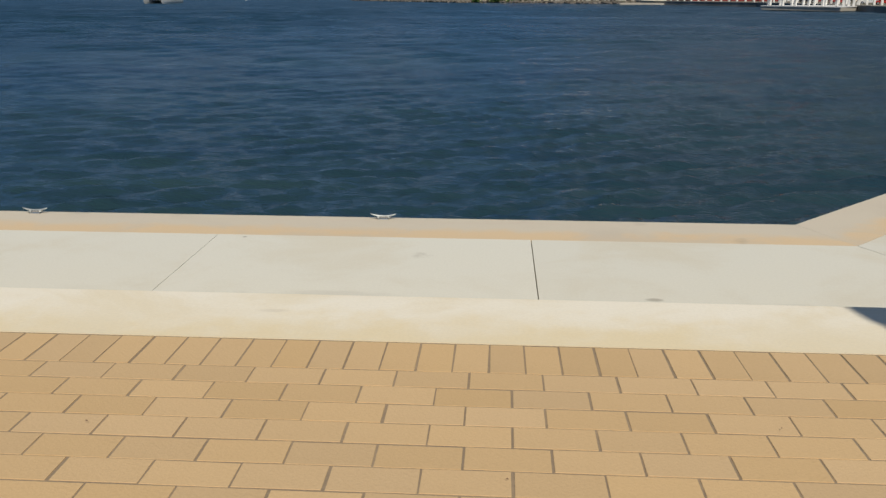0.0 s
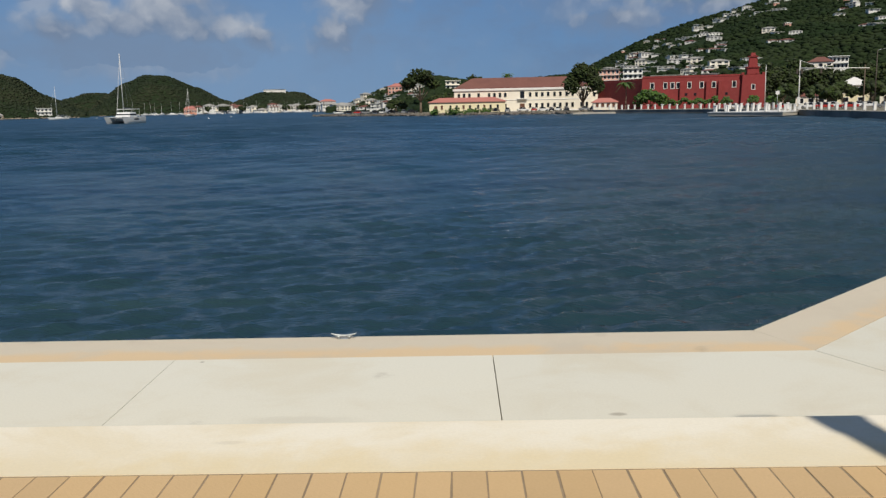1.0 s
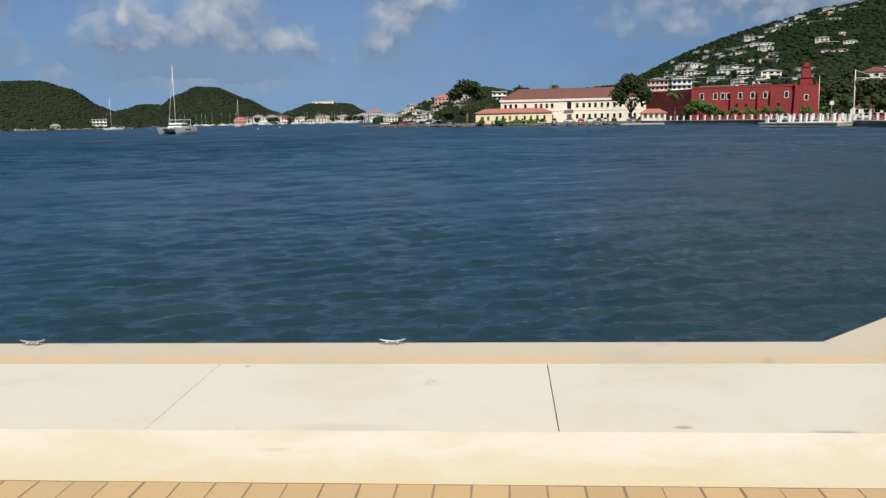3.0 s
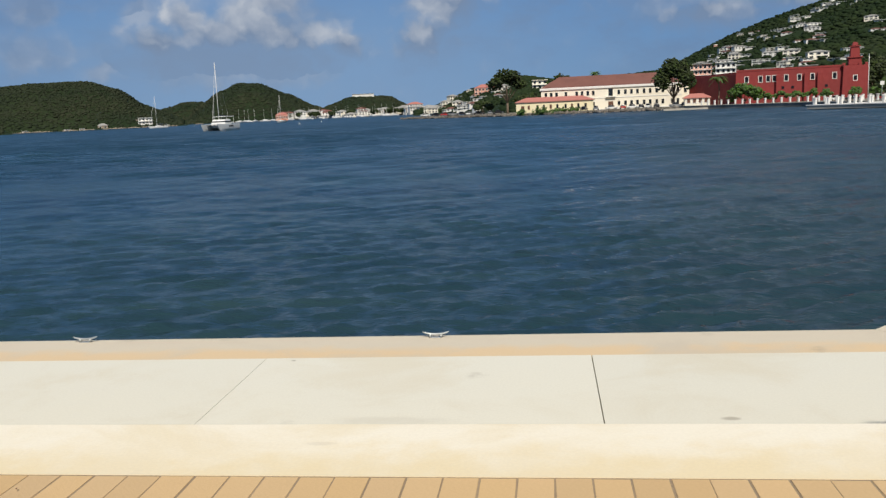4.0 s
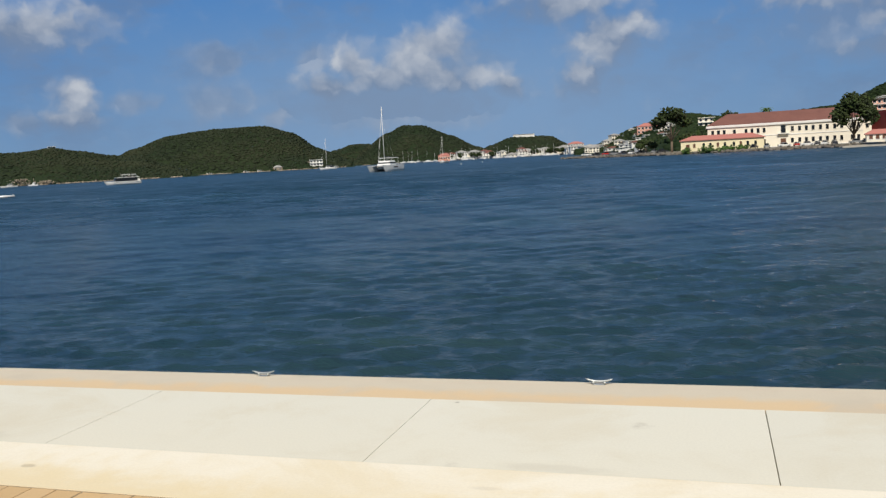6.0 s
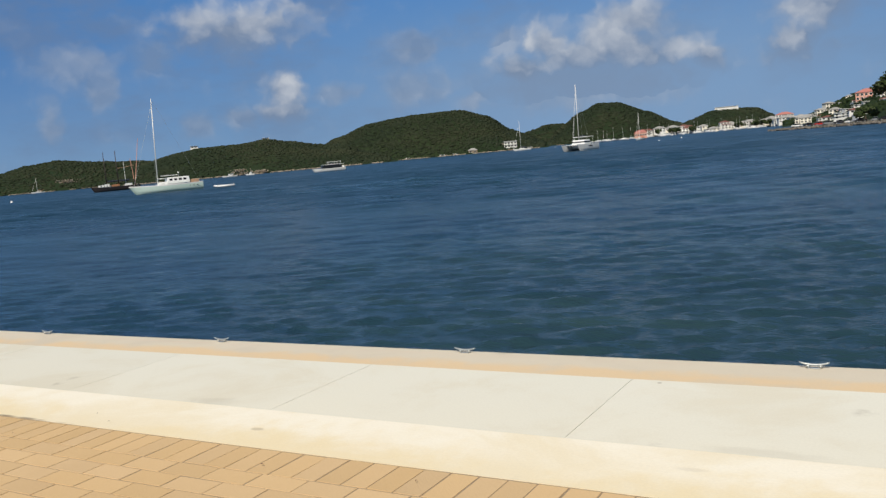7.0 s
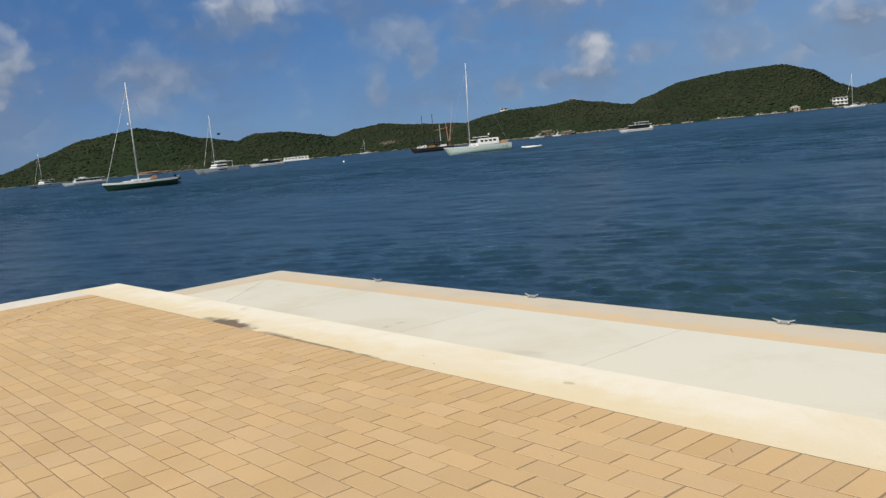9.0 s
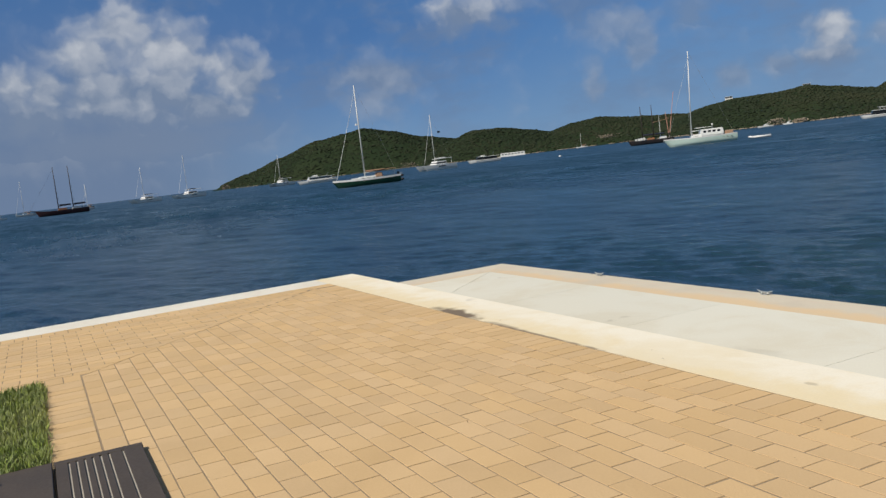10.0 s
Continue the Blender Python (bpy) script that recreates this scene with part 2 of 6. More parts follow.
def water_material():
    m = bpy.data.materials.new("sea_water")
    m.use_nodes = True
    n = Nodes(m.node_tree)
    b = n.n["Principled BSDF"]
    place = n.put("ShaderNodeNewGeometry").outputs["Position"]
    turn = n.put("ShaderNodeMapping", {"Vector": place, "Rotation": (0, 0, radians(24)), "Scale": (0.42, 1.0, 1.0)}).outputs[0]
    gust = n.noise(place, 0.018, 4.0, 0.6)
    swell = n.noise(turn, 0.35, 3.0, 0.5, 0.4)
    wave = n.noise(turn, 1.4, 4.0, 0.55, 0.6)
    chop = n.noise(turn, 5.2, 3.0, 0.55, 0.5)
    rip = n.noise(turn, 15.0, 3.0, 0.6, 0.3)
    h = n.math("ADD", n.math("MULTIPLY", swell, 0.05), n.math("MULTIPLY", wave, 0.09))
    h = n.math("ADD", h, n.math("MULTIPLY", chop, 0.075))
    h = n.math("ADD", h, n.math("MULTIPLY", rip, 0.016))
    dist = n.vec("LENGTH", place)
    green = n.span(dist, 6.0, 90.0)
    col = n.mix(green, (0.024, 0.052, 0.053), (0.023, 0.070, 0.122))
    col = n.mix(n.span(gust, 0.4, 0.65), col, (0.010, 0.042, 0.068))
    n.l.new(col, b.inputs["Base Color"])
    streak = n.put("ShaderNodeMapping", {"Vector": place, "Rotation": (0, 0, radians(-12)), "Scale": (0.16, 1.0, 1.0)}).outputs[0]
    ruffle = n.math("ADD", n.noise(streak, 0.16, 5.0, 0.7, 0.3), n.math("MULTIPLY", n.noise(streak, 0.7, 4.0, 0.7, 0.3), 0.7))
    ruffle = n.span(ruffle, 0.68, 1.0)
    # the weaker sky reflection on the left is painted in as darker water colour
    level = n.span(n.math("ADD", n.put("ShaderNodeSeparateXYZ", (place,)).outputs[0], n.math("MULTIPLY", gust, 8.0)), -6.0, -26.0, 0.0, 0.85, smooth=True)
    col = n.mix(n.math("MULTIPLY", level, n.span(dist, 420.0, 60.0)), col, (0.009, 0.036, 0.046))
    # ruffles also get the dark of wave faces painted into their colour
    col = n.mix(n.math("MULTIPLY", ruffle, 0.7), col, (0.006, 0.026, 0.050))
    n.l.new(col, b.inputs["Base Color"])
    calm = n.span(n.math("LOGARITHM", n.math("MAXIMUM", dist, 1.0), 10.0), 1.0, 2.4, 0.09, 0.26)
    n.l.new(n.math("MULTIPLY_ADD", ruffle, n.span(dist, 15.0, 150.0, 0.03, 0.22), calm), b.inputs["Roughness"])
    b.inputs["Specular IOR Level"].default_value = 0.38
    b.inputs["IOR"].default_value = 1.33
    bp = n.put("ShaderNodeBump", {"Height": h, "Strength": n.span(dist, 8.0, 45.0, 0.68, 1.0), "Distance": 1.0})
    n.l.new(bp.outputs[0], b.inputs["Normal"])
    return m


MATS = dict(
    brick=material("paver_clay", (0.65, 0.45, 0.235), 0.85, (0.585, 0.40, 0.205), 70, 1.1, 0.6, 0.08, 0.25, each=0.06, spec=0.3),
    bed=material("joint_sand", (0.31, 0.235, 0.155), 0.95, (0.43, 0.32, 0.20), 60, 2.0, 0.8, 0.2, 0.3, spec=0.2),
    slab=banded("slab_concrete", (0.75, 0.715, 0.595), (0.735, 0.715, 0.615), 4.2, 6.2, 0.8, (0.69, 0.64, 0.51),
                stains=((0.97, 4.98, 0.07, 0.035, 0.45), (-0.95, 4.96, 0.40, 0.08, 0.10), (-5.2, 4.98, 0.30, 0.14, 0.12), (-1.9, 6.2, 0.03, 0.03, 0.6))),
    coping=banded("coping_concrete", (0.80, 0.68, 0.45), (0.87, 0.81, 0.67), 3.60, 4.05, 0.6, (0.79, 0.69, 0.49),
                  stains=((-7.95, 3.64, 0.66, 0.17, 0.95), (-6.9, 3.62, 0.5, 0.05, 0.5), (-6.3, 3.604, 1.3, 0.022, 0.75), (-1.1, 3.95, 0.10, 0.03, 0.12), (-3.67, 3.86, 0.06, 0.03, 0.3))),
    edge=banded("edge_concrete", (0.72, 0.55, 0.345), (0.65, 0.58, 0.46), 6.36, 6.58, 0.26, (0.60, 0.53, 0.42)),
    edge_side=banded("edge_concrete_side", (0.72, 0.55, 0.345), (0.65, 0.58, 0.46), 0.09, 0.31, 0.26, (0.60, 0.53, 0.42)),
    white_edge=material("whitewashed_concrete", (0.78, 0.75, 0.66), 0.85, (0.68, 0.62, 0.5), 40, 1.3, 0.5, 0.08, 0.15, spec=0.25),
    joint=material("joint_filler", (0.26, 0.23, 0.19), 0.9, None, 40, 3.0, 0.5, 0.2, 0.0),
    steel=material("galvanised_steel", (0.50, 0.52, 0.51), 0.45, (0.38, 0.39, 0.38), 60, 6.0, 0.5, 0.1, 0.05, metal=0.7),
    dark_steel=material("dark_painted_steel", (0.068, 0.053, 0.040), 0.6, (0.095, 0.072, 0.052), 50, 4.0, 0.5, 0.1, 0.1),
    soil=material("soil", (0.10, 0.07, 0.04), 0.95, None, 30, 2.0, 0.5, 0.2, 0.3),
    grass=material("turf_blades", (0.24, 0.31, 0.07), 0.7, (0.33, 0.34, 0.11), 20, 1.6, 0.7, 0.15, 0.0, each=0.35),
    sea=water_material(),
    scrub=material("dry_scrub", (0.023, 0.038, 0.017), 0.95, (0.038, 0.049, 0.022), 0.25, 0.012, 0.6, 0.2, 0.0, space="Object", spec=0.05),
    leaves=material("leaf_canopy", (0.020, 0.034, 0.015), 0.85, (0.034, 0.048, 0.020), 0.5, 0.012, 0.85, 0.18, 0.0, each=0.15, spec=0.03),
    island_leaves=material("island_canopy", (0.028, 0.039, 0.023), 0.95, (0.046, 0.052, 0.030), 0.5, 0.010, 0.85, 0.15, 0.0, each=0.08, spec=0.03),
    tree_leaf=material("tree_foliage", (0.042, 0.060, 0.024), 0.8, (0.066, 0.078, 0.033), 1.2, 0.2, 0.5, 0.2, 0.0, each=0.4, spec=0.06),
    bright_leaf=material("young_foliage", (0.07, 0.13, 0.03), 0.8, (0.05, 0.09, 0.02), 1.2, 0.2, 0.5, 0.2, 0.0, each=0.35, spec=0.25),
    bark=material("bark", (0.16, 0.12, 0.085), 0.9, None, 3.0, 0.5, 0.5, 0.2, 0.3),
    earth=material("town_ground", (0.24, 0.21, 0.16), 0.95, (0.10, 0.11, 0.06), 0.4, 0.03, 0.7, 0.2, 0.0),
    rock=material("shore_rock", (0.17, 0.15, 0.125), 0.9, (0.09, 0.085, 0.07), 1.5, 0.3, 0.6, 0.2, 0.3, each=0.4),
    sand=material("pale_rock_and_sand", (0.29, 0.24, 0.18), 0.95, (0.22, 0.18, 0.13), 1.0, 0.1, 0.6, 0.2, 0.0, each=0.3),
    seawall=material("sea_wall_concrete", (0.30, 0.29, 0.26), 0.9, (0.12, 0.12, 0.11), 1.0, 0.12, 0.8, 0.2, 0.1),
    pier=material("pier_concrete", (0.50, 0.46, 0.38), 0.9, (0.34, 0.31, 0.26), 1.0, 0.2, 0.6, 0.15, 0.1),
    white=material("white_render", (0.78, 0.77, 0.73), 0.8, (0.64, 0.62, 0.56), 1.0, 0.12, 0.4, 0.08, 0.0),
    cream=material("cream_render", (0.86, 0.80, 0.67), 0.8, (0.79, 0.72, 0.58), 0.8, 0.1, 0.5, 0.06, 0.0),
    yellow=material("yellow_render", (0.84, 0.75, 0.50), 0.8, (0.74, 0.64, 0.42), 0.8, 0.1, 0.5, 0.06, 0.0),
    pink=material("pink_render", (0.68, 0.33, 0.24), 0.8, (0.60, 0.40, 0.30), 0.8, 0.1, 0.5, 0.06, 0.0),
    fort=material("red_fort_render", (0.26, 0.034, 0.032), 0.85, (0.19, 0.028, 0.026), 0.9, 0.12, 0.7, 0.15, 0.05),
    red_roof=material("faded_red_roof", (0.20, 0.085, 0.066), 0.8, (0.145, 0.06, 0.05), 1.2, 0.15, 0.6, 0.15, 0.05),
    pink_roof=material("salmon_roof", (0.48, 0.185, 0.15), 0.8, (0.38, 0.15, 0.12), 1.2, 0.15, 0.5, 0.1, 0.05),
    grey_roof=material("grey_sheet_roof", (0.36, 0.35, 0.33), 0.6, (0.25, 0.24, 0.22), 1.2, 0.2, 0.5, 0.1, 0.0),
    glass=material("dark_window_glass", (0.012, 0.014, 0.016), 0.12, (0.02, 0.022, 0.025), 2.0, 0.4, 0.5, 0.05, 0.0),
    shutter=material("brown_shutter", (0.13, 0.055, 0.03), 0.7, None, 3.0, 0.5, 0.4, 0.1, 0.0),
    gel=material("white_gelcoat", (0.80, 0.80, 0.78), 0.25, (0.70, 0.70, 0.66), 2.0, 0.3, 0.4, 0.04, 0.0, coat=0.4),
    mint=material("mint_gelcoat", (0.62, 0.77, 0.69), 0.3, (0.54, 0.68, 0.60), 2.0, 0.3, 0.4, 0.04, 0.0, coat=0.3),
    green_hull=material("dark_green_gelcoat", (0.014, 0.055, 0.032), 0.2, None, 2.0, 0.3, 0.3, 0.04, 0.0, coat=0.5),
    black_hull=material("black_hull_paint", (0.018, 0.016, 0.018), 0.45, (0.05, 0.035, 0.03), 2.0, 0.3, 0.5, 0.1, 0.0),
    red_hull=material("dark_red_hull_paint", (0.055, 0.014, 0.013), 0.45, (0.05, 0.02, 0.02), 2.0, 0.3, 0.5, 0.1, 0.0),
    alloy=material("white_painted_spar", (0.78, 0.78, 0.76), 0.35, (0.66, 0.66, 0.64), 2.0, 0.5, 0.4, 0.05, 0.0),
    spar=material("dark_spar", (0.035, 0.025, 0.02), 0.6, None, 2.0, 0.5, 0.4, 0.1, 0.0),
    wood=material("varnished_wood", (0.32, 0.15, 0.07), 0.5, (0.22, 0.10, 0.05), 3.0, 0.6, 0.5, 0.15, 0.0),
    canvas=material("navy_canvas", (0.02, 0.028, 0.05), 0.85, None, 3.0, 0.6, 0.4, 0.1, 0.0),
    tan_canvas=material("tan_canvas", (0.40, 0.24, 0.15), 0.85, None, 3.0, 0.6, 0.4, 0.1, 0.0),
    orange=material("orange_canvas", (0.62, 0.20, 0.08), 0.8, None, 3.0, 0.6, 0.4, 0.1, 0.0),
    rubber=material("tyre_rubber", (0.02, 0.02, 0.02), 0.85, None, 5.0, 1.0, 0.4, 0.1, 0.0),
    car_white=material("white_car_paint", (0.74, 0.74, 0.73), 0.25, None, 3.0, 0.5, 0.2, 0.03, 0.0, coat=0.6),
    car_red=material("red_car_paint", (0.42, 0.03, 0.02), 0.25, None, 3.0, 0.5, 0.2, 0.03, 0.0, coat=0.6),
    car_dark=material("black_car_paint", (0.02, 0.02, 0.024), 0.25, None, 3.0, 0.5, 0.2, 0.03, 0.0, coat=0.6),
    car_grey=material("grey_car_paint", (0.24, 0.25, 0.26), 0.25, None, 3.0, 0.5, 0.2, 0.03, 0.0, coat=0.6),
)

# ---- mesh helpers ----


def part(name, bm, mat, parent=None, label="", smooth=False):
    """Links a bmesh as one mesh object, under a thing or a part."""
    me = bpy.data.meshes.new(name)
    bm.to_mesh(me)
    bm.free()
    me.materials.append(MATS[mat])
    if smooth:
        me.polygons.foreach_set("use_smooth", [True] * len(me.polygons))
    ob = new(name, me)
    if parent is not None:
        ob.parent = parent
    return tagged(ob, label)


def raw(name, verts, faces, mat, parent=None, smooth=False, label=""):
    me = bpy.data.meshes.new(name)
    me.from_pydata([tuple(v) for v in verts], [], [tuple(f) for f in faces])
    me.materials.append(MATS[mat])
    if smooth:
        me.polygons.foreach_set("use_smooth", [True] * len(me.polygons))
    ob = new(name, me)
    if parent is not None:
        ob.parent = parent
    return tagged(ob, label)


def thing(name, m, label, category, group="", kind=""):
    ob = new(name)
    ob.empty_display_size = 0.2
    ob.matrix_world = m
    return tagged(ob, label, category, group, kind)


def box(x0, x1, y0, y1, z0, z1, bevel=0.0, bm=None, segments=1):
    b = bmesh.new()
    bmesh.ops.create_cube(b, size=1.0)
    for v in b.verts:
        v.co = Vector((x0 + (v.co.x + 0.5) * (x1 - x0), y0 + (v.co.y + 0.5) * (y1 - y0), z0 + (v.co.z + 0.5) * (z1 - z0)))
    if bevel:
        bmesh.ops.bevel(b, geom=list(b.edges), offset=bevel, segments=segments, affect="EDGES", profile=0.6)
    if bm is None:
        return b
    me = bpy.data.meshes.new("piece")
    b.to_mesh(me)
    b.free()
    bm.from_mesh(me)
    bpy.data.meshes.remove(me)
    return bm


def tube(a, b, r0, r1=None, sides=8, bm=None):
    """A tapered round bar from a to b."""
    bm = bm or bmesh.new()
    a, b = Vector(a), Vector(b)
    r1 = r0 if r1 is None else r1
    rot = (b - a).to_track_quat("Z", "Y").to_matrix()
    rings = []
    for p, r in ((a, r0), (b, r1)):
        rings.append([bm.verts.new(p + rot @ Vector((r * math.cos(2 * math.pi * k / sides), r * math.sin(2 * math.pi * k / sides), 0))) for k in range(sides)])
    for k in range(sides):
        bm.faces.new((rings[0][k], rings[0][(k + 1) % sides], rings[1][(k + 1) % sides], rings[1][k]))
    bm.faces.new(rings[0][::-1])
    bm.faces.new(rings[1])
    return bm


def prism(poly, z0, z1, bm=None):
    """A slab with a flat polygon as its plan."""
    bm = bm or bmesh.new()
    lo = [bm.verts.new((x, y, z0)) for x, y in poly]
    hi = [bm.verts.new((x, y, z1)) for x, y in poly]
    bm.faces.new(lo[::-1])
    bm.faces.new(hi)
    for k in range(len(poly)):
        j = (k + 1) % len(poly)
        bm.faces.new((lo[k], lo[j], hi[j], hi[k]))
    bmesh.ops.recalc_face_normals(bm, faces=list(bm.faces))
    return bm


def at(a, d, z=0.0):
    """A place by its azimuth to the left of straight ahead, its distance and its height."""
    return Vector((-math.sin(radians(a)) * d, math.cos(radians(a)) * d, z))


def facing(a, d, z=0.0, turn=0.0):
    p = at(a, d, z)
    return pose(p.x, p.y, p.z, 0, 0, a + turn)


SEA = -1.6

# ---- water ----


def water_sheet():
    """One sheet to the horizon, finer and raised into small wind waves where it lies near and in view."""
    rng = np.random.default_rng(3)
    az = np.radians(np.concatenate([np.linspace(-40, 100, 520, endpoint=False), np.linspace(100, 320, 60, endpoint=False)]))
    r = np.concatenate([5.0 * (260 / 5.0) ** np.linspace(0, 1, 400, endpoint=False), 260 * (4960 / 260) ** np.linspace(0, 1, 26)])
    rr, aa = np.meshgrid(r, az, indexing="ij")
    x, y = -np.sin(aa) * rr, np.cos(aa) * rr
    z = np.zeros_like(x)
    for _ in range(54):
        wave = 0.28 * (1.1 / 0.28) ** rng.random()
        way = radians(112) + rng.normal(0, 0.42)
        k = 2 * math.pi / wave
        step = np.maximum(rr * math.radians(0.27), rr * 0.0099)
        keep = np.clip(1.6 - 3.2 * step / wave, 0, 1)
        ph = k * (x * math.cos(way) + y * math.sin(way)) + rng.random() * 6.283
        s = np.sin(ph)
        z += keep * 0.060 * wave / 6.283 * (s + 0.35 * np.cos(2 * ph))
    for _ in range(26):                                  # longer, lower chop farther out
        wave = 1.6 * (4.6 / 1.6) ** rng.random()
        way = radians(118) + rng.normal(0, 0.35)
        k = 2 * math.pi / wave
        keep = np.clip(1.6 - 3.2 * step / wave, 0, 1) * np.clip((rr - 8) / 40, 0.15, 1)
        ph = k * (x * math.cos(way) + y * math.sin(way)) + rng.random() * 6.283
        z += keep * 0.020 * wave / 6.283 * (np.sin(ph) + 0.25 * np.cos(2 * ph))
    for _ in range(22):                                  # wind rows out on the open water
        wave = 2.4 * (8.0 / 2.4) ** rng.random()
        way = radians(118) + rng.normal(0, 0.35)
        keep = np.clip(1.6 - 3.2 * step / wave, 0, 1) * np.clip((rr - 9 * wave) / (9 * wave), 0, 1)
        ph = 2 * math.pi / wave * (x * math.cos(way) + y * math.sin(way)) + rng.random() * 6.283
        z += keep * 0.050 * wave / 6.283 * (np.sin(ph) + 0.3 * np.cos(2 * ph))
    sheltered = 0.75 + 0.35 * np.sin(x * 0.05 + 1.0) * np.sin(y * 0.043)
    z *= sheltered
    v = np.stack([x, y, z + SEA], -1).reshape(-1, 3)
    n, m = len(r), len(az)
    i, k = np.meshgrid(np.arange(n - 1), np.arange(m), indexing="ij")
    j = (k + 1) % m
    f = np.stack([i * m + k, i * m + j, (i + 1) * m + j, (i + 1) * m + k], -1).reshape(-1, 4)
    me = bpy.data.meshes.new("water")
    me.vertices.add(len(v))
    me.vertices.foreach_set("co", v.ravel())
    me.loops.add(f.size)
    me.loops.foreach_set("vertex_index", f.ravel().astype(np.int32))
    me.polygons.add(len(f))
    me.polygons.foreach_set("loop_start", np.arange(0, f.size, 4, dtype=np.int32))
    me.polygons.foreach_set("use_smooth", np.ones(len(f), dtype=bool))
    me.update(calc_edges=True)
    me.flip_normals()
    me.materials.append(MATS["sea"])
    return new("water", me)


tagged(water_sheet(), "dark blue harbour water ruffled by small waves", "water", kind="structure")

# ---- the quay ----
Y_BRICK, Y_COPE, Y_TAN, Y_EDGE, Z_LOW = 3.590, 4.218, 6.264, 6.856, -0.266
X_END, X_TAN_END, X_PAVE_END = -12.72, -12.08, -12.03

quay = thing("quay", pose(0, 0, 0), "pale concrete quay with a lower landing along the water", "quay", kind="structure")
part("base", prism([(X_TAN_END, 3.0), (X_TAN_END, 6.2), (2.7, 6.2), (9.6, 13.1), (14, 13.1), (14, 3.0)], -4.0, Z_LOW - 0.05), "joint", quay)
part("upper_base", prism([(-12.0, -9.0), (-12.0, Y_COPE - 0.1), (14, Y_COPE - 0.1), (14, -9.0)], -4.0, -0.0024), "bed", quay)
b = box(X_END, 14, Y_BRICK + 0.006, Y_COPE, -0.9, 0.0)
bmesh.ops.bevel(b, geom=[e for e in b.edges if all(v.co.z > -0.1 and v.co.y > 4 for v in e.verts)], offset=0.02, segments=3, affect="EDGES", profile=0.5)
part("coping", b, "coping", quay, "cream concrete coping with yellowish stains")
part("edge_coping", box(X_END, X_PAVE_END - 0.004, -9.0, Y_BRICK + 0.002, -4.0, 0.002, 0.012), "white_edge", quay, "whitewashed concrete coping")
part("end_wall", box(X_END, X_PAVE_END, Y_BRICK + 0.01, Y_COPE - 0.01, -4.0, -0.9), "white_edge", quay)
part("edge_strip", prism([(X_TAN_END, Y_TAN), (2.66, Y_TAN), (2.41, Y_EDGE), (X_END, Y_EDGE)], -4.0, Z_LOW), "edge", quay, "beige concrete edge strip, orange stained along its inner side")
ob = part("edge_strip", prism([(-2.05, 0), (0, 0), (0.597, 0.64), (-2.05, 0.64)], -4.0, Z_LOW), "edge_side", quay)
ob.matrix_local = pose(X_TAN_END, Y_TAN, 0, 0, 0, 90)
ob = part("edge_strip", prism([(0, 0), (9.6, 0), (9.6, 0.60), (0.247, 0.60)], -4.0, Z_LOW), "edge_side", quay)
ob.matrix_local = pose(2.66, Y_TAN, 0, 0, 0, 45)
PITCH, X_JOINT, G = 2.394, 0.270, 0.0035
yb, yt = Y_COPE - 0.05, Y_TAN - 0.002
for k in range(4):
    x1 = X_JOINT - PITCH * k
    part("slab_panel", prism([(x1 - PITCH + 0.0018, yb), (x1 - (G if k == 0 else 0.0018), yb), (x1 - (G if k == 0 else 0.0018), yt), (x1 - PITCH + 0.0018, yt)], Z_LOW - 0.2, Z_LOW), "slab", quay)
x1 = X_JOINT - 4 * PITCH
part("slab_panel", prism([(-10.05 + G, yb), (x1 - G, yb), (x1 - G, yt), (X_TAN_END + 2 * G, yt)], Z_LOW - 0.2, Z_LOW), "slab", quay)
part("slab_panel", prism([(X_TAN_END + 0.003, yb), (-10.05 - G, yb), (X_TAN_END + 0.003, yt - 2 * G)], Z_LOW - 0.2, Z_LOW), "slab", quay)
part("slab_panel", prism([(X_JOINT + G, yb), (3.70 - G, yb), (2.66 - G, yt), (X_JOINT + G, yt)], Z_LOW - 0.2, Z_LOW), "slab", quay)
part("slab_panel", prism([(3.70 + G, yb), (13.9, yb), (13.9, 13.0), (9.45, 13.0), (2.66 + G, yt)], Z_LOW - 0.2, Z_LOW), "slab", quay)

# cleats along the edge


def cleat(m):
    c = thing("mooring_cleat", m, "galvanised steel mooring cleat bolted to the quay edge", "cleat", "cleats along the quay edge")
    b = bmesh.new()
    sides, n = 8, 12
    rings = []
    for i in range(n + 1):
        u = -1 + 2 * i / n
        r = 0.0095 * (1 - 0.5 * abs(u) ** 3)
        cx, cz = 0.105 * u, 0.026 + 0.020 * abs(u) ** 2.2
        rings.append([b.verts.new((cx, r * math.cos(2 * math.pi * k / sides), cz + r * math.sin(2 * math.pi * k / sides))) for k in range(sides)])
    for i in range(n):
        for k in range(sides):
            j = (k + 1) % sides
            b.faces.new((rings[i][k], rings[i][j], rings[i + 1][j], rings[i + 1][k]))
    b.faces.new(rings[0])
    b.faces.new(rings[-1][::-1])
    bmesh.ops.recalc_face_normals(b, faces=list(b.faces))
    part("horn_bar", b, "steel", c, smooth=True)
    for x in (-0.04, 0.04):
        part("foot", tube((x * 1.15, 0, 0.008), (x, 0, 0.026), 0.016, 0.012), "steel", c, smooth=True)
    part("base_plate", box(-0.045, 0.045, -0.022, 0.022, 0, 0.005, 0.002), "steel", c)
    return c


first = cleat(pose(-0.918, 6.80, Z_LOW))
for x in (-3.86, -6.88, -9.88):
    copy_thing(first, pose(x, 6.80, Z_LOW, 0, 0, random.uniform(-2, 2)))

# ---- land across the water ----


def smooth(a, b, x):
    t = min(1.0, max(0.0, (x - a) / (b - a)))
    return t * t * (3 - 2 * t)


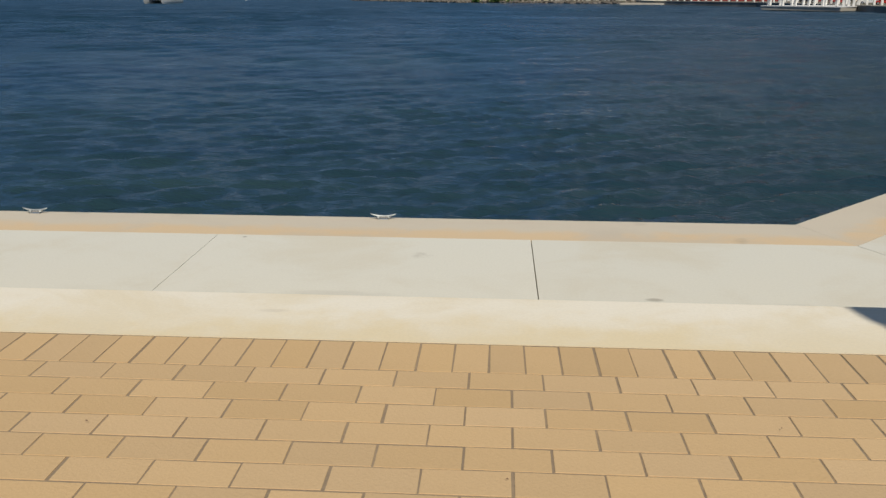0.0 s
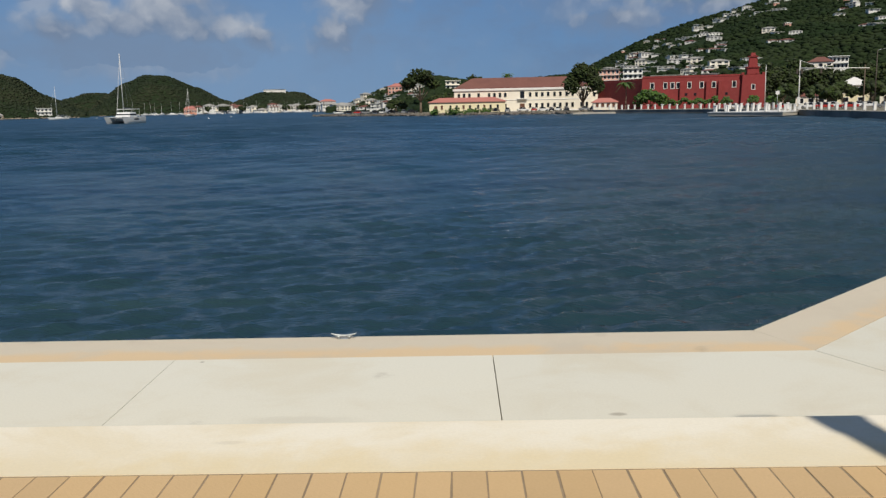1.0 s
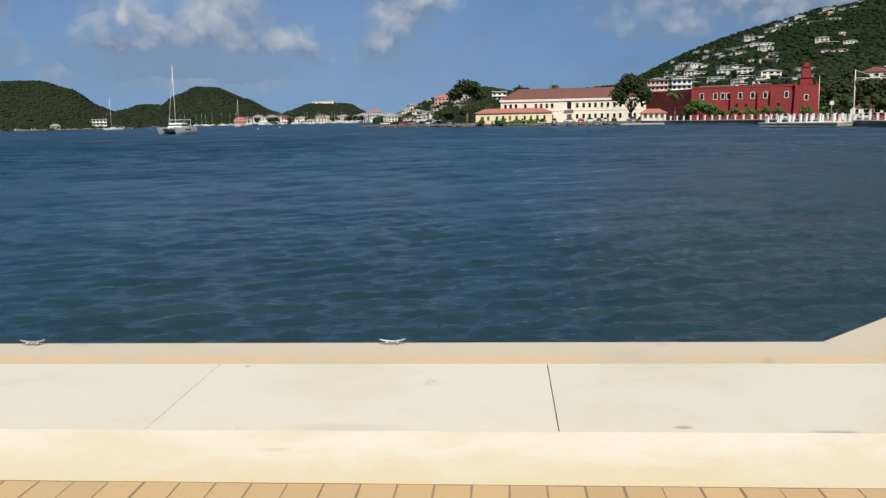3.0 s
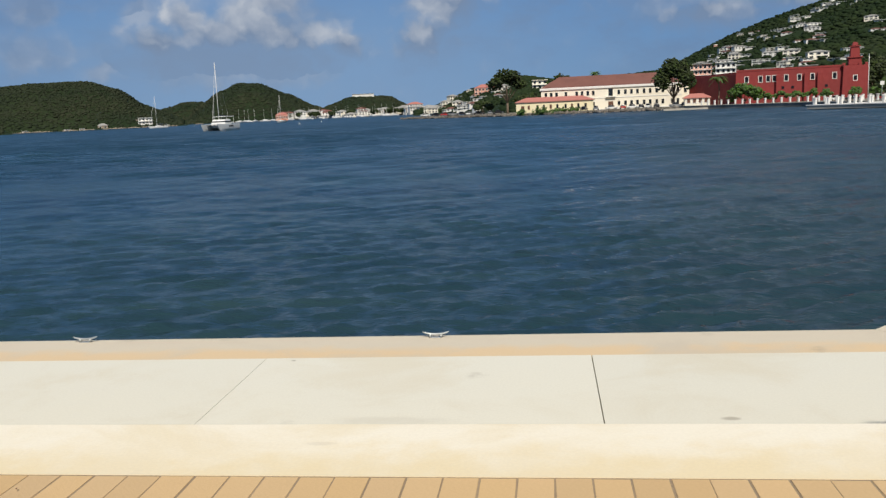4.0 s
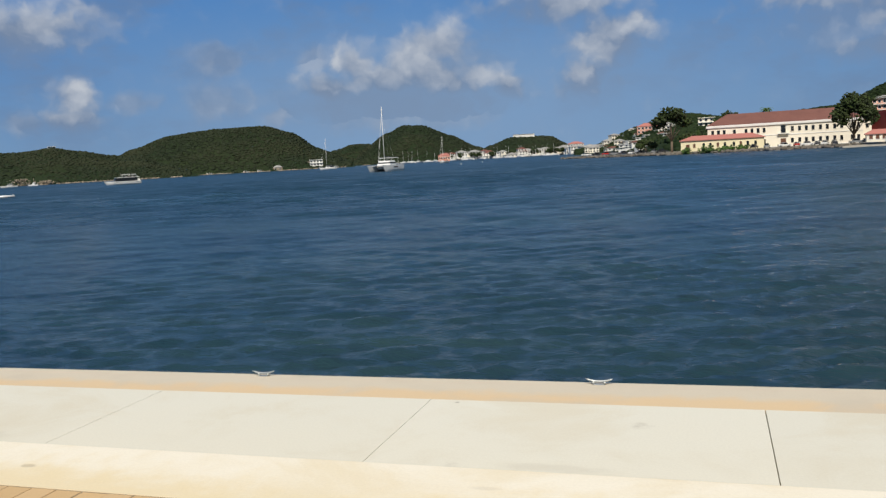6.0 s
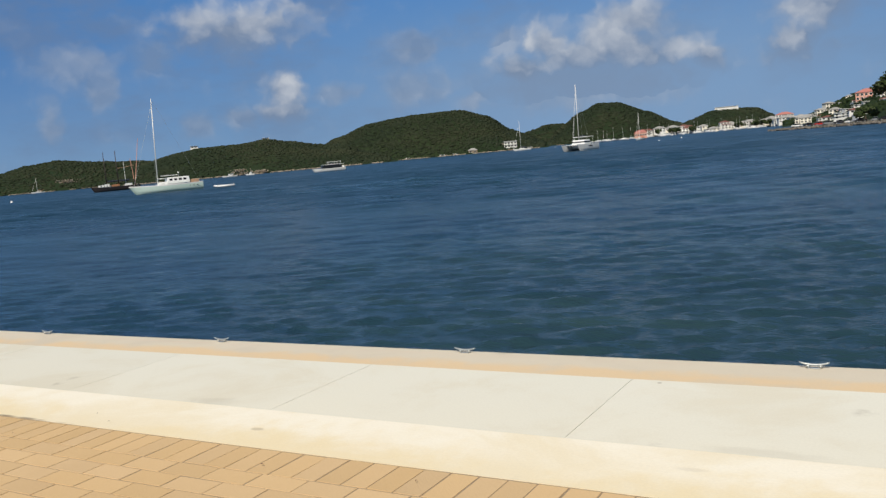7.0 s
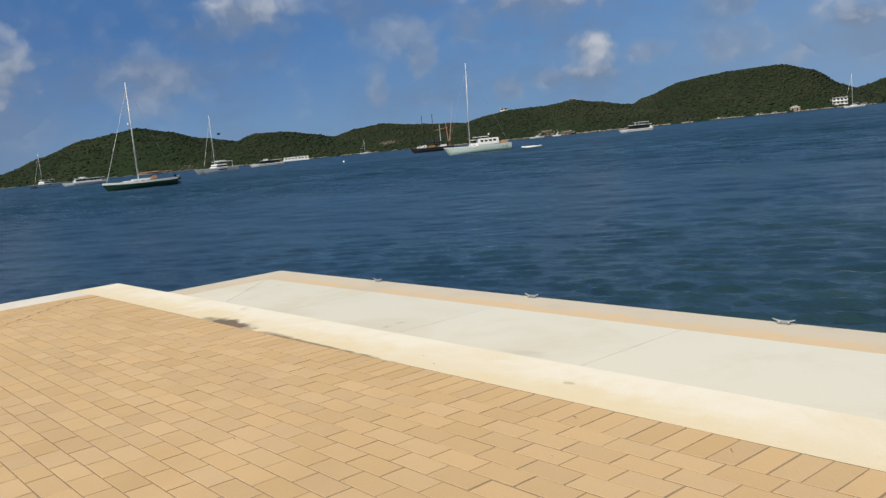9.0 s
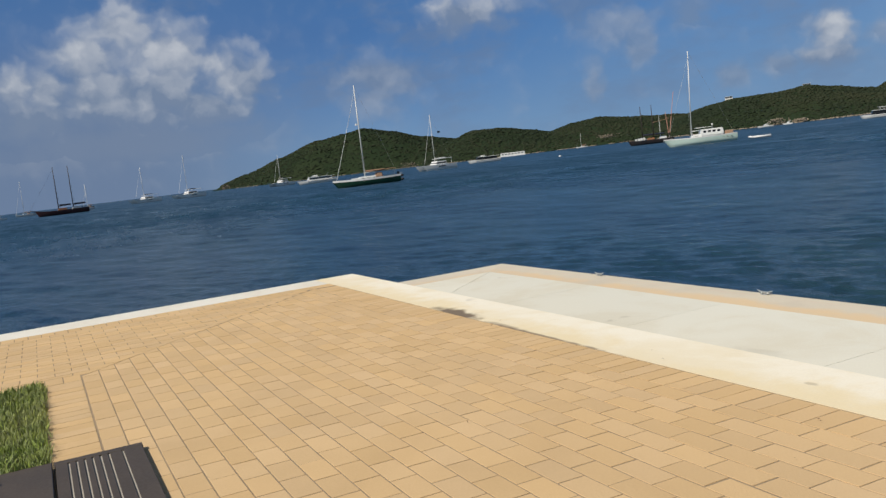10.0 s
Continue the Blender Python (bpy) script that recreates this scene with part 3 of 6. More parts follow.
ICO = bmesh.new()
bmesh.ops.create_icosphere(ICO, subdivisions=1, radius=1.0)
ICO.verts.ensure_lookup_table()
ICO_V = np.array([v.co[:] for v in ICO.verts])
ICO_F = np.array([[v.index for v in f.verts] for f in ICO.faces])
ICO.free()


def clumps(name, spots, radii, mat, parent, flat=0.75, seed=1, rough=0.35, label=""):
    """Many small uneven leaf clumps as one mesh."""
    rng = np.random.default_rng(seed)
    spots, radii = np.array(spots, float), np.array(radii, float)
    n, nv = len(spots), len(ICO_V)
    v = ICO_V[None] * (1 + rough * (rng.random((n, nv, 1)) - 0.5) * 2)
    turn = rng.random(n) * 2 * math.pi
    c, s = np.cos(turn)[:, None], np.sin(turn)[:, None]
    v = np.stack([v[..., 0] * c - v[..., 1] * s, v[..., 0] * s + v[..., 1] * c, v[..., 2] * flat], -1)
    v = v * radii[:, None, None] + spots[:, None, :]
    f = ICO_F[None] + (np.arange(n) * nv)[:, None, None]
    f = f.reshape(-1, 3)
    me = bpy.data.meshes.new(name)
    me.vertices.add(n * nv)
    me.vertices.foreach_set("co", v.ravel())
    me.loops.add(f.size)
    me.loops.foreach_set("vertex_index", f.ravel().astype(np.int32))
    me.polygons.add(len(f))
    me.polygons.foreach_set("loop_start", np.arange(0, f.size, 3, dtype=np.int32))
    me.polygons.foreach_set("use_smooth", np.ones(len(f), dtype=bool))
    me.update(calc_edges=True)
    me.materials.append(MATS[mat])
    ob = new(name, me)
    ob.parent = parent
    return tagged(ob, label, kind="stuff")


def ground_mesh(name, height, a0, a1, na, d0, d1, nd, mat, label):
    """Land as a sheet of heights over azimuth and distance."""
    verts, faces = [], []
    for i in range(na + 1):
        a = a0 + (a1 - a0) * i / na
        for j in range(nd + 1):
            d = d0 + (d1 - d0) * (j / nd) ** 1.15
            p = at(a, d)
            verts.append((p.x, p.y, height(a, d)))
    for i in range(na):
        for j in range(nd):
            k = i * (nd + 1) + j
            faces.append((k, k + 1, k + nd + 2, k + nd + 1))
    return tagged(raw(name, verts, faces, mat, smooth=True), label, "hill", kind="structure")


def make_hill(label, profile, shore, ridge, count, size, seed, bare=0.30, beach=True):
    """A wooded island hill: profile gives azimuth and elevation of its crest, from left to right."""
    rng = random.Random(seed)
    a0, a1 = profile[-1][0], profile[0][0]

    def crest(a):
        for (p, e), (q, f) in zip(profile, profile[1:]):
            if q <= a <= p:
                t = (p - a) / (p - q)
                return e + (f - e) * (0.5 * t + 0.5 * t * t * (3 - 2 * t))
        return 0.0

    def height(a, d):
        s = (d - shore) / (ridge - shore)
        g = math.sin(min(1, max(0, s)) * math.pi / 2) if s < 1 else 1 - 0.5 * (s - 1)
        top = ridge * math.tan(radians(crest(a))) + 3.1 * smooth(0.02, 0.15, crest(a))
        p = at(a, d)
        rough = noise.noise(Vector((p.x, p.y, 0)) * 0.011) * 0.13 + noise.noise(Vector((p.x, p.y, 4)) * 0.035) * 0.05
        return SEA - 0.6 + smooth(-0.02, 0.02, s) * 1.2 + top * g * (1 + rough * math.sin(math.pi * min(1, max(0, s * 0.9)))) * 0.975

    hill = ground_mesh("hill", height, a0, a1, 110, shore * 0.985, ridge + (ridge - shore) * 0.45, 36, "scrub", label)
    spots, radii = [], []
    while len(spots) < count * 1.1:
        a = rng.uniform(a0, a1)
        s = rng.random() ** 0.8 * 1.08
        d = shore + (ridge - shore) * s
        if crest(a) < 0.12:
            continue
        p = at(a, d)
        if noise.noise(Vector((p.x, p.y, 9)) * 0.013) > bare + 0.35 * rng.random():
            continue
        r = size * (0.34 + 0.85 * rng.random() ** 2.2)
        spots.append((p.x, p.y, height(a, d) + r * rng.uniform(-0.15, 0.25)))
        radii.append(r)
    clumps("canopy", spots, radii, "island_leaves", hill, 0.42, seed, 0.35)
    if beach:
        spots, radii = [], []
        for _ in range(900):
            a = rng.uniform(a0 + 0.5, a1 - 0.5)
            if crest(a) > 0.3 and noise.noise(Vector((a * 0.9, 3, 1))) > -0.22:
                p = at(a, shore + rng.uniform(-3, 4))
                spots.append((p.x, p.y, SEA + 0.3))
                radii.append(rng.uniform(0.5, 1.5))
        clumps("shore_rocks", spots, radii, "sand", hill, 0.5, seed + 7, 0.5)
    return hill, height


make_hill("steep wooded headland hill falling to the sea", [(79.4, 0.0), (77, 0.66), (74.8, 1.48), (72.4, 2.3), (69.4, 2.74), (67.6, 2.38), (65.4, 1.73), (63, 1.3), (60, 0.6), (58, 0)], 1350, 1700, 9000, 2.9, 11, bare=0.5)
make_hill("low wooded hill ridge along the harbour", [(66, 0), (63.8, 1.2), (62.2, 1.78), (60.6, 1.76), (58.4, 1.32), (57.2, 1.08), (55.7, 1.42), (54, 1.58), (52, 1.36), (49.6, 1.2), (47, 0.9), (44, 0)], 1000, 1280, 11000, 2.4, 12, bare=0.5)
H3, H3_H = make_hill("scrubby wooded hill with pale clearings", [(51, 0.2), (49, 0.95), (47, 1.5), (45.6, 1.74), (43, 1.66), (41.6, 1.83), (39.7, 1.56), (38.3, 1.26), (36.5, 1.1), (35, 0.6), (33, 0)], 720, 980, 14000, 1.8, 13, bare=0.26)
H5, H5_H = make_hill("broad rounded green hill above a stony shore", [(40, 0.2), (38.3, 0.9), (36.8, 1.56), (34.5, 2.36), (31.8, 2.66), (28.5, 2.58), (27, 2.16), (25.4, 1.12), (24.6, 0.8), (23.6, 0.3), (23, 0)], 880, 1080, 16000, 2.0, 14, bare=0.42)
make_hill("small far wooded hill", [(26, 0.3), (24, 0.95), (23, 1.22), (22, 1.2), (20.5, 0.9), (19, 0)], 1500, 1750, 2400, 3.2, 15, bare=0.4)
H7, H7_H = make_hill("cone-shaped wooded hill behind the marina", [(23, 0.2), (22, 1.05), (20.8, 1.84), (19.6, 2.36), (18.5, 2.24), (16.7, 1.5), (15, 0.65), (13.6, 0.15), (13, 0)], 1230, 1480, 6500, 2.8, 16, bare=0.5)
H8, H8_H = make_hill("flat-topped hill with a long white building", [(15, 0.2), (14, 0.66), (12.7, 1.14), (11.3, 1.18), (10, 1.08), (9.4, 0.7), (8.6, 0.2), (8.2, 0)], 1500, 1750, 2800, 3.2, 17, bare=0.5)


def main_crest(a):
    right = 7.8 * (1 - math.exp(-(-a - 5) / 10)) if a < -5 else 0.0
    low = (1.62 + 0.22 * math.sin(a * 0.8 + 0.6)) * smooth(8.2, 3.6, a) if a > 3.6 else 1.62 + 0.22 * math.sin(a * 0.8 + 0.6)
    return max(right, low) + 0.10 * noise.noise(Vector((a * 0.45, 0, 0)))


def main_ridge(a):
    return 850 + 450 * smooth(-2, -10, a) if a > -10 else 1300


def main_foot(a):
    return 400.0 + 300 * smooth(2.2, 6.5, a)


def main_height(a, d):
    r, foot = main_ridge(a), main_foot(a)
    s = (d - foot) / (r - foot)
    if s < 0 and a > 2.6:
        return -3.0
    g = max(0, s) ** 1.12 if s < 1 else 1 - 0.5 * (s - 1)
    p = at(a, d)
    rough = noise.noise(Vector((p.x, p.y, 0)) * 0.0065) * 0.16 + noise.noise(Vector((p.x, p.y, 2)) * 0.02) * 0.05
    return -0.75 + (r * math.tan(radians(main_crest(a))) + 2.2) * g * (1 + rough * math.sin(math.pi * min(1, max(0, s))))


hill = ground_mesh("hill", main_height, -44, 8.6, 210, 395, 1560, 60, "scrub", "tall green hillside dotted with white houses")
rng = random.Random(21)
spots, radii = [], []
while len(spots) < 36000:
    a, s = rng.uniform(-33, 8.4), rng.random() ** 0.75 * 1.04
    d = main_foot(a) + (main_ridge(a) - main_foot(a)) * s
    p = at(a, d)
    if a > 2.5 and s < 0.2:
        continue
    if noise.noise(Vector((p.x, p.y, 5)) * 0.02) > 0.20 + 0.4 * rng.random():
        continue
    r = 1.1 + 2.6 * rng.random() ** 2.2
    spots.append((p.x, p.y, main_height(a, d) + r * rng.uniform(-0.1, 0.3)))
    radii.append(r)
clumps("canopy", spots, radii, "leaves", hill, 0.48, 22, 0.4)

# flat town ground with the sea walls
LAND = -0.6
shore = [(58, 55), (64, 125), (70, 185), (66, 230), (48, 274), (44, 286), (0, 321)]
back = [tuple(at(a, d)[:2]) for a, d in ((2.6, 322), (5.0, 347), (9.0, 401), (8.9, 410), (5.0, 372), (3.4, 420), (4.6, 690), (7.0, 760), (9.0, 1120), (16.5, 1190), (17.5, 1480), (9, 1600), (0, 1500), (-44, 1500), (-70, 400))]
part("ground", prism(shore + back, -4.0, LAND - 0.15), "earth").data.name = "ground"
tagged(bpy.data.objects["ground"], "flat earth and paved ground of the waterfront town", "ground", kind="structure")


def along(points, step, start=0.0):
    """Places at even steps along a line, with the heading of each."""
    left = start
    for (x0, y0), (x1, y1) in zip(points, points[1:]):
        n = math.hypot(x1 - x0, y1 - y0)
        while left < n:
            yield x0 + (x1 - x0) * left / n, y0 + (y1 - y0) * left / n, math.degrees(math.atan2(y1 - y0, x1 - x0))
            left += step
        left -= n


def wall_run(name, points, thick, z0, z1, mat, label):
    t = thing(name, pose(0, 0, 0), label, "sea wall", kind="structure")
    for (x0, y0), (x1, y1) in zip(points, points[1:]):
        n = math.hypot(x1 - x0, y1 - y0)
        ob = part("wall_section", box(0, n, -thick, 0.0, z0, z1, 0.05), mat, t)
        ob.matrix_local = pose(x0, y0, 0, 0, 0, math.degrees(math.atan2(y1 - y0, x1 - x0)))
        ob = part("wall_cap", box(0, n, -thick - 0.1, 0.25, z1 + 0.004, z1 + 0.16, 0.03), "pier", t)
        ob.matrix_local = pose(x0, y0, 0, 0, 0, math.degrees(math.atan2(y1 - y0, x1 - x0)))
    return t


wall_run("sea_wall", [(44, 288), (48, 274.4), (66, 230.2), (70, 185), (64, 125), (58, 55)], 1.2, -4.0, LAND + 0.0, "seawall", "dark weathered concrete sea wall with a pale cap")
pier = thing("pier", pose(0, 0, 0), "pale concrete landing pier jutting from the sea wall", "pier", kind="structure")
part("deck", prism([(51.8, 181), (61.6, 166), (71, 179), (71, 192)], -1.45, LAND - 0.22), "pier", pier)
part("deck_cap", prism([(51.6, 181.1), (61.5, 165.8), (71.2, 178.9), (71.2, 192.2)], LAND - 0.216, LAND - 0.05), "white", pier)
part("deck_base", prism([(52.4, 181), (61.8, 166.8), (71, 179.5), (71, 191.5)], -4, -1.454), "seawall", pier)
part("low_dock", prism([(36, 272), (48.5, 268), (49, 273), (40, 279)], -4, -1.1), "pier", pier)


def post(m):
    p = thing("bollard_post", m, "white concrete post standing on the sea wall", "post", "white posts along the sea wall")
    part("shaft", box(-0.21, 0.21, -0.21, 0.21, 0, 1.18, 0.04), "white", p)
    part("cap", box(-0.29, 0.29, -0.29, 0.29, 1.184, 1.38, 0.05), "white", p)
    return p


first = None
for x, y, h in along([(47, 276), (66, 231), (70, 187)], 3.4, 1.0):
    if first is None:
        first = post(pose(x + 0.5, y + 0.2, LAND + 0.16, 0, 0, h))
    else:
        copy_thing(first, pose(x + 0.5, y + 0.2, LAND + 0.16, 0, 0, h))
for x, y, h in along([(69.6, 177), (64, 125), (60, 80)], 4.6, 1.5):
    copy_thing(first, pose(x + 0.4, y, LAND + 0.16, 0, 0, h))
for x, y, h in along([(52.8, 180.6), (61.6, 167.2), (70, 178)], 3.0, 0.6):
    copy_thing(first, pose(x, y, LAND - 0.05, 0, 0, h))
for x, y, h in along([(52.8, 181.4), (70, 190)], 3.0, 0.6):
    copy_thing(first, pose(x, y, LAND - 0.05, 0, 0, h))

# rocks along the low point
rng = random.Random(5)
spots, radii = [], []
for x, y, h in along([(44, 285.5), (20, 305), (0, 319.5), tuple(at(2.6, 321)[:2]), tuple(at(5.0, 346)[:2]), tuple(at(9.2, 400)[:2])], 0.42):
    for _ in range(2):
        spots.append((x + rng.uniform(-2.0, 1.2), y + rng.uniform(-2.6, 1.0), SEA + rng.uniform(-0.1, 0.45)))
        radii.append(rng.uniform(0.35, 0.95))
rocks = thing("rocks", pose(0, 0, 0), "dark rough boulders along the low shore", "rocks", kind="stuff")
clumps("boulders", spots, radii, "rock", rocks, 0.7, 3, 0.5)

# ---- buildings ----


def opening(parent, x, z, w, h, y, glass="glass", frame="white", arch=False):
    """A window: a frame that stands proud of the wall, and a dark pane set back in it."""
    b = bmesh.new()
    t = 0.16
    box(x - w / 2 - t, x - w / 2, y - 0.08, y + 0.1, z - h / 2 - t, z + h / 2 + t, bm=b)
    box(x + w / 2, x + w / 2 + t, y - 0.08, y + 0.1, z - h / 2 - t, z + h / 2 + t, bm=b)
    box(x - w / 2, x + w / 2, y - 0.08, y + 0.1, z + h / 2, z + h / 2 + t, bm=b)
    box(x - w / 2, x + w / 2, y - 0.12, y + 0.1, z - h / 2 - t, z - h / 2, bm=b)
    f = part("window", b, frame, parent)
    part("pane", box(x - w / 2, x + w / 2, y - 0.03, y + 0.06, z - h / 2, z + h / 2), glass, f)
    return f


def hip_roof(x0, x1, y0, y1, z, rise, over=0.5, inset=None):
    x0, x1, y0, y1 = x0 - over, x1 + over, y0 - over, y1 + over
    inset = (y1 - y0) / 2 if inset is None else inset
    ym = (y0 + y1) / 2
    b = bmesh.new()
    low = [b.verts.new(c) for c in ((x0, y0, z), (x1, y0, z), (x1, y1, z), (x0, y1, z))]
    eave = [b.verts.new((v.co.x, v.co.y, z + 0.22)) for v in low]
    r0, r1 = b.verts.new((x0 + inset, ym, z + rise)), b.verts.new((x1 - inset, ym, z + rise))
    b.faces.new(low[::-1])
    for k in range(4):
        b.faces.new((low[k], low[(k + 1) % 4], eave[(k + 1) % 4], eave[k]))
    b.faces.new((eave[0], eave[1], r1, r0))
    b.faces.new((eave[1], eave[2], r1))
    b.faces.new((eave[2], eave[3], r0, r1))
    b.faces.new((eave[3], eave[0], r0))
    bmesh.ops.recalc_face_normals(b, faces=list(b.faces))
    return b


def house(m, w, d, storeys, wall, roof, kind, label, group="", n=4, category="house"):
    """A plain town house with rows of windows, under a hipped or a flat roof."""
    t = thing("house", m, label, category, group)
    h = 3.0 * storeys
    part("wall", box(-w / 2, w / 2, 0, d, -4, h), wall, t)
    if kind == "hip":
        part("roof", hip_roof(-w / 2, w / 2, 0, d, h + 0.004, min(3.0, 0.22 * d + 0.8)), roof, t)
    else:
        part("roof", box(-w / 2 - 0.4, w / 2 + 0.4, -1.2, d + 0.3, h + 0.004, h + 0.35, 0.05), roof, t)
    for s in range(storeys):
        for k in range(n):
            opening(t, -w / 2 + w * (k + 0.5) / n, 3.0 * s + 1.55, min(1.7, w / n * 0.55), 1.6, 0.0)
        if kind != "hip" and s:
            part("balcony", box(-w / 2, w / 2, -1.3, -0.004, 3.0 * s - 0.25, 3.0 * s + 0.05), "white", t)
    return t


# the long cream building on the point
GZ = -0.95
big = thing("government_building", facing(-4.25, 333, GZ, 3.0), "long two-storey cream building with a faded red hipped roof", "building")
part("wall", box(-25.8, 25.8, 0, 15, -1, 8.7), "cream", big)
part("cornice", box(-26.3, 26.3, -0.5, -0.004, 8.0, 8.9, 0.12), "white", big)
part("string_course", box(-25.9, 25.9, -0.14, -0.004, 4.35, 4.65, 0.04), "white", big)
part("plinth", box(-25.9, 25.9, -0.2, -0.004, -1, 0.5, 0.05), "white", big)
part("roof", hip_roof(-25.6, 25.6, 0.2, 15, 8.904, 4.2, 0.3, 7.0), "red_roof", big)
for x in (-24, -22, -20, -16.5, -12.5, -10.5, -8.4, -6.4, 3.0, 5.4, 7.6, 9.8, 12.2, 14.4, 16.8, 19.0, 22.4, 24.4):
    for z in (2.3, 6.4):
        opening(big, x, z, 0.95, 1.7, 0.0, "glass", "cream")
part("door", box(-0.9, 0.9, -0.10, -0.01, 0.0, 3.1, 0.03), "shutter", big)
part("door", box(-0.8, 0.8, -0.10, -0.01, 5.1, 7.7, 0.03), "glass", big)
part("balcony", box(-1.8, 1.8, -1.2, -0.01, 4.7, 5.0, 0.03), "white", big)
part("steps", box(-2.2, 2.2, -2.2, -0.21, -0.2, 0.35, 0.03), "pier", big)
wing = thing("building_wing", facing(-8.3, 338, GZ, 3.0), "cream side wing of the building half hidden by a tree", "building")
part("wall", box(-4.5, 5.0, 3, 14, -1, 8.0), "cream", wing)
part("roof", hip_roof(-4.5, 5.0, 3, 14, 8.004, 2.6, 0.4), "red_roof", wing)
for x in (-2, 1, 3.6):
    for z in (2.2, 6.0):
        opening(wing, x, z, 0.95, 1.6, 3.0, "glass", "cream")

annex = thing("annex_building", facing(-0.66, 322, GZ - 0.15, 1.5), "single-storey pale yellow annex with a salmon roof", "building")
part("wall", box(-14.0, 14.0, 0, 7.5, -1, 4.1), "yellow", annex)
part("roof", hip_roof(-14.0, 14.0, 0, 7.5, 4.104, 1.75, 0.5), "pink_roof", annex)
for k, x in enumerate((-9.4, -6.2, -3.9, -1.4, 1.0, 4.0, 6.3, 8.6, 11.2)):
    opening(annex, x, 2.3, 0.8, 1.5, 0.0, "glass" if k % 3 else "shutter", "yellow")
part("door", box(-12.2, -11.0, -0.08, -0.01, 0.0, 2.9, 0.03), "shutter", annex)

# the red fort
fort = thing("red_fort", facing(-14.9, 312, LAND, 2.0), "red-painted masonry fort with a stepped square tower", "fort")


def battered(x0, x1, y0, y1, z0, z1, lean):
    b = box(x0, x1, y0, y1, z0, z1)
    for v in b.verts:
        if v.co.z > (z0 + z1) / 2:
            v.co.x += lean if v.co.x < (x0 + x1) / 2 else -lean
            v.co.y += lean if v.co.y < (y0 + y1) / 2 else -lean
    bmesh.ops.bevel(b, geom=list(b.edges), offset=0.12, segments=1, affect="EDGES")
    return b


part("wall", battered(-16.8, 16.6, 0, 24, -1, 10.5, 0.35), "fort", fort)
part("parapet", box(-16.4, 16.2, 0.25, 1.0, 10.3, 11.0, 0.08), "fort", fort)
for x in (-3.2, 5.4, 9.4):
    part("buttress", battered(x - 0.7, x + 0.7, -1.1, 0.2, -1, 9.0, 0.12), "fort", fort)
for x in (-13.0, -8.6, -6.2, -3.9 - 0.4, -0.6, 3.4, 7.4, 14.0):
    opening(fort, x, 7.7, 1.1, 1.9, 0.22)
for x in (-11.0, -1.6, 1.4, 11.6):
    part("gun_port", box(x - 0.4, x + 0.4, 0.0, 0.4, 4.2, 5.0), "glass", fort)
tower = part("tower", battered(16.0, 24.2, -1.5, 8, -1, 10.6, 0.45), "fort", fort)
part("tower_stage", battered(17.9, 21.8, -0.6, 3.4, 10.604, 13.0, 0.1), "fort", fort)
part("tower_stage", battered(18.4, 21.3, -0.1, 2.9, 13.2, 16.4, 0.2), "fort", fort)
part("tower_cornice", box(17.6, 22.1, -0.9, 3.7, 12.9, 13.25, 0.08), "fort", fort)
part("tower_cap", box(18.3, 21.4, -0.2, 3.0, 16.404, 16.75, 0.06), "fort", fort)
part("turret", battered(18.9, 20.8, 0.4, 2.3, 16.75, 17.9, 0.35), "fort", fort)
for x in (16.6, 18.4, 21.4, 23.2):
    part("merlon", box(x - 0.45, x + 0.45, -1.0, -0.3, 10.6, 11.4, 0.05), "fort", fort)
opening(fort, 20.0, 6.6, 1.0, 1.6, -1.2)
outwork = thing("fort_outwork", facing(-11.9, 314, LAND, -63.1), "long dark red flank wall of the fort", "wall")
part("wall", battered(-46.0, 0.0, 0, 6, -1, 10.0, 0.3), "fort", outwork)
part("parapet", box(-45.6, -0.4, 0.4, 1.1, 9.9, 10.5, 0.06), "fort", outwork)
gate = thing("gatehouse", facing(-9.6, 292, LAND, 6.0), "small cream gatehouse with a pink gabled roof", "house")
part("wall", box(-3.9, 3.9, 0, 4, -1, 2.4), "cream", gate)
part("roof", hip_roof(-3.9, 3.9, 0, 4, 2.404, 1.5, 0.4), "pink_roof", gate)
for x in (-2.7, -0.9, 0.9, 2.7):
    opening(gate, x, 1.6, 1.0, 1.3, 0.0, "shutter", "white")

# apartments behind the fort
G_APT = "apartment blocks behind the fort"
house(facing(-9.8, 520, 11.8), 12, 10, 3, "pink", "grey_roof", "flat", "pink three-storey apartment block with white balconies", G_APT, 5, "apartments")
house(facing(-11.3, 515, 11.8), 11, 10, 3, "white", "white", "flat", "white three-storey apartment block with open balconies", G_APT, 4, "apartments")
house(facing(-13.3, 540, 11.0), 17, 10, 2, "white", "grey_roof", "flat", "long white apartment block on the slope", G_APT, 7, "apartments")
house(facing(-16.0, 545, 8.5), 10, 9, 3, "white", "grey_roof", "flat", "narrow pale apartment block with balconies", G_APT, 3, "apartments")

# houses at the foot of the hill, above the road trees
G_FOOT = "houses above the roadside trees"
house(facing(-23.3, 470, 15.6), 9, 7, 2, "white", "white", "flat", "white two-storey house with dark open galleries above the trees", G_FOOT, 5)
house(facing(-22.33, 455, 15.8), 11, 8, 1, "cream", "red_roof", "hip", "low house with a broad red hipped roof above the trees", G_FOOT, 3)

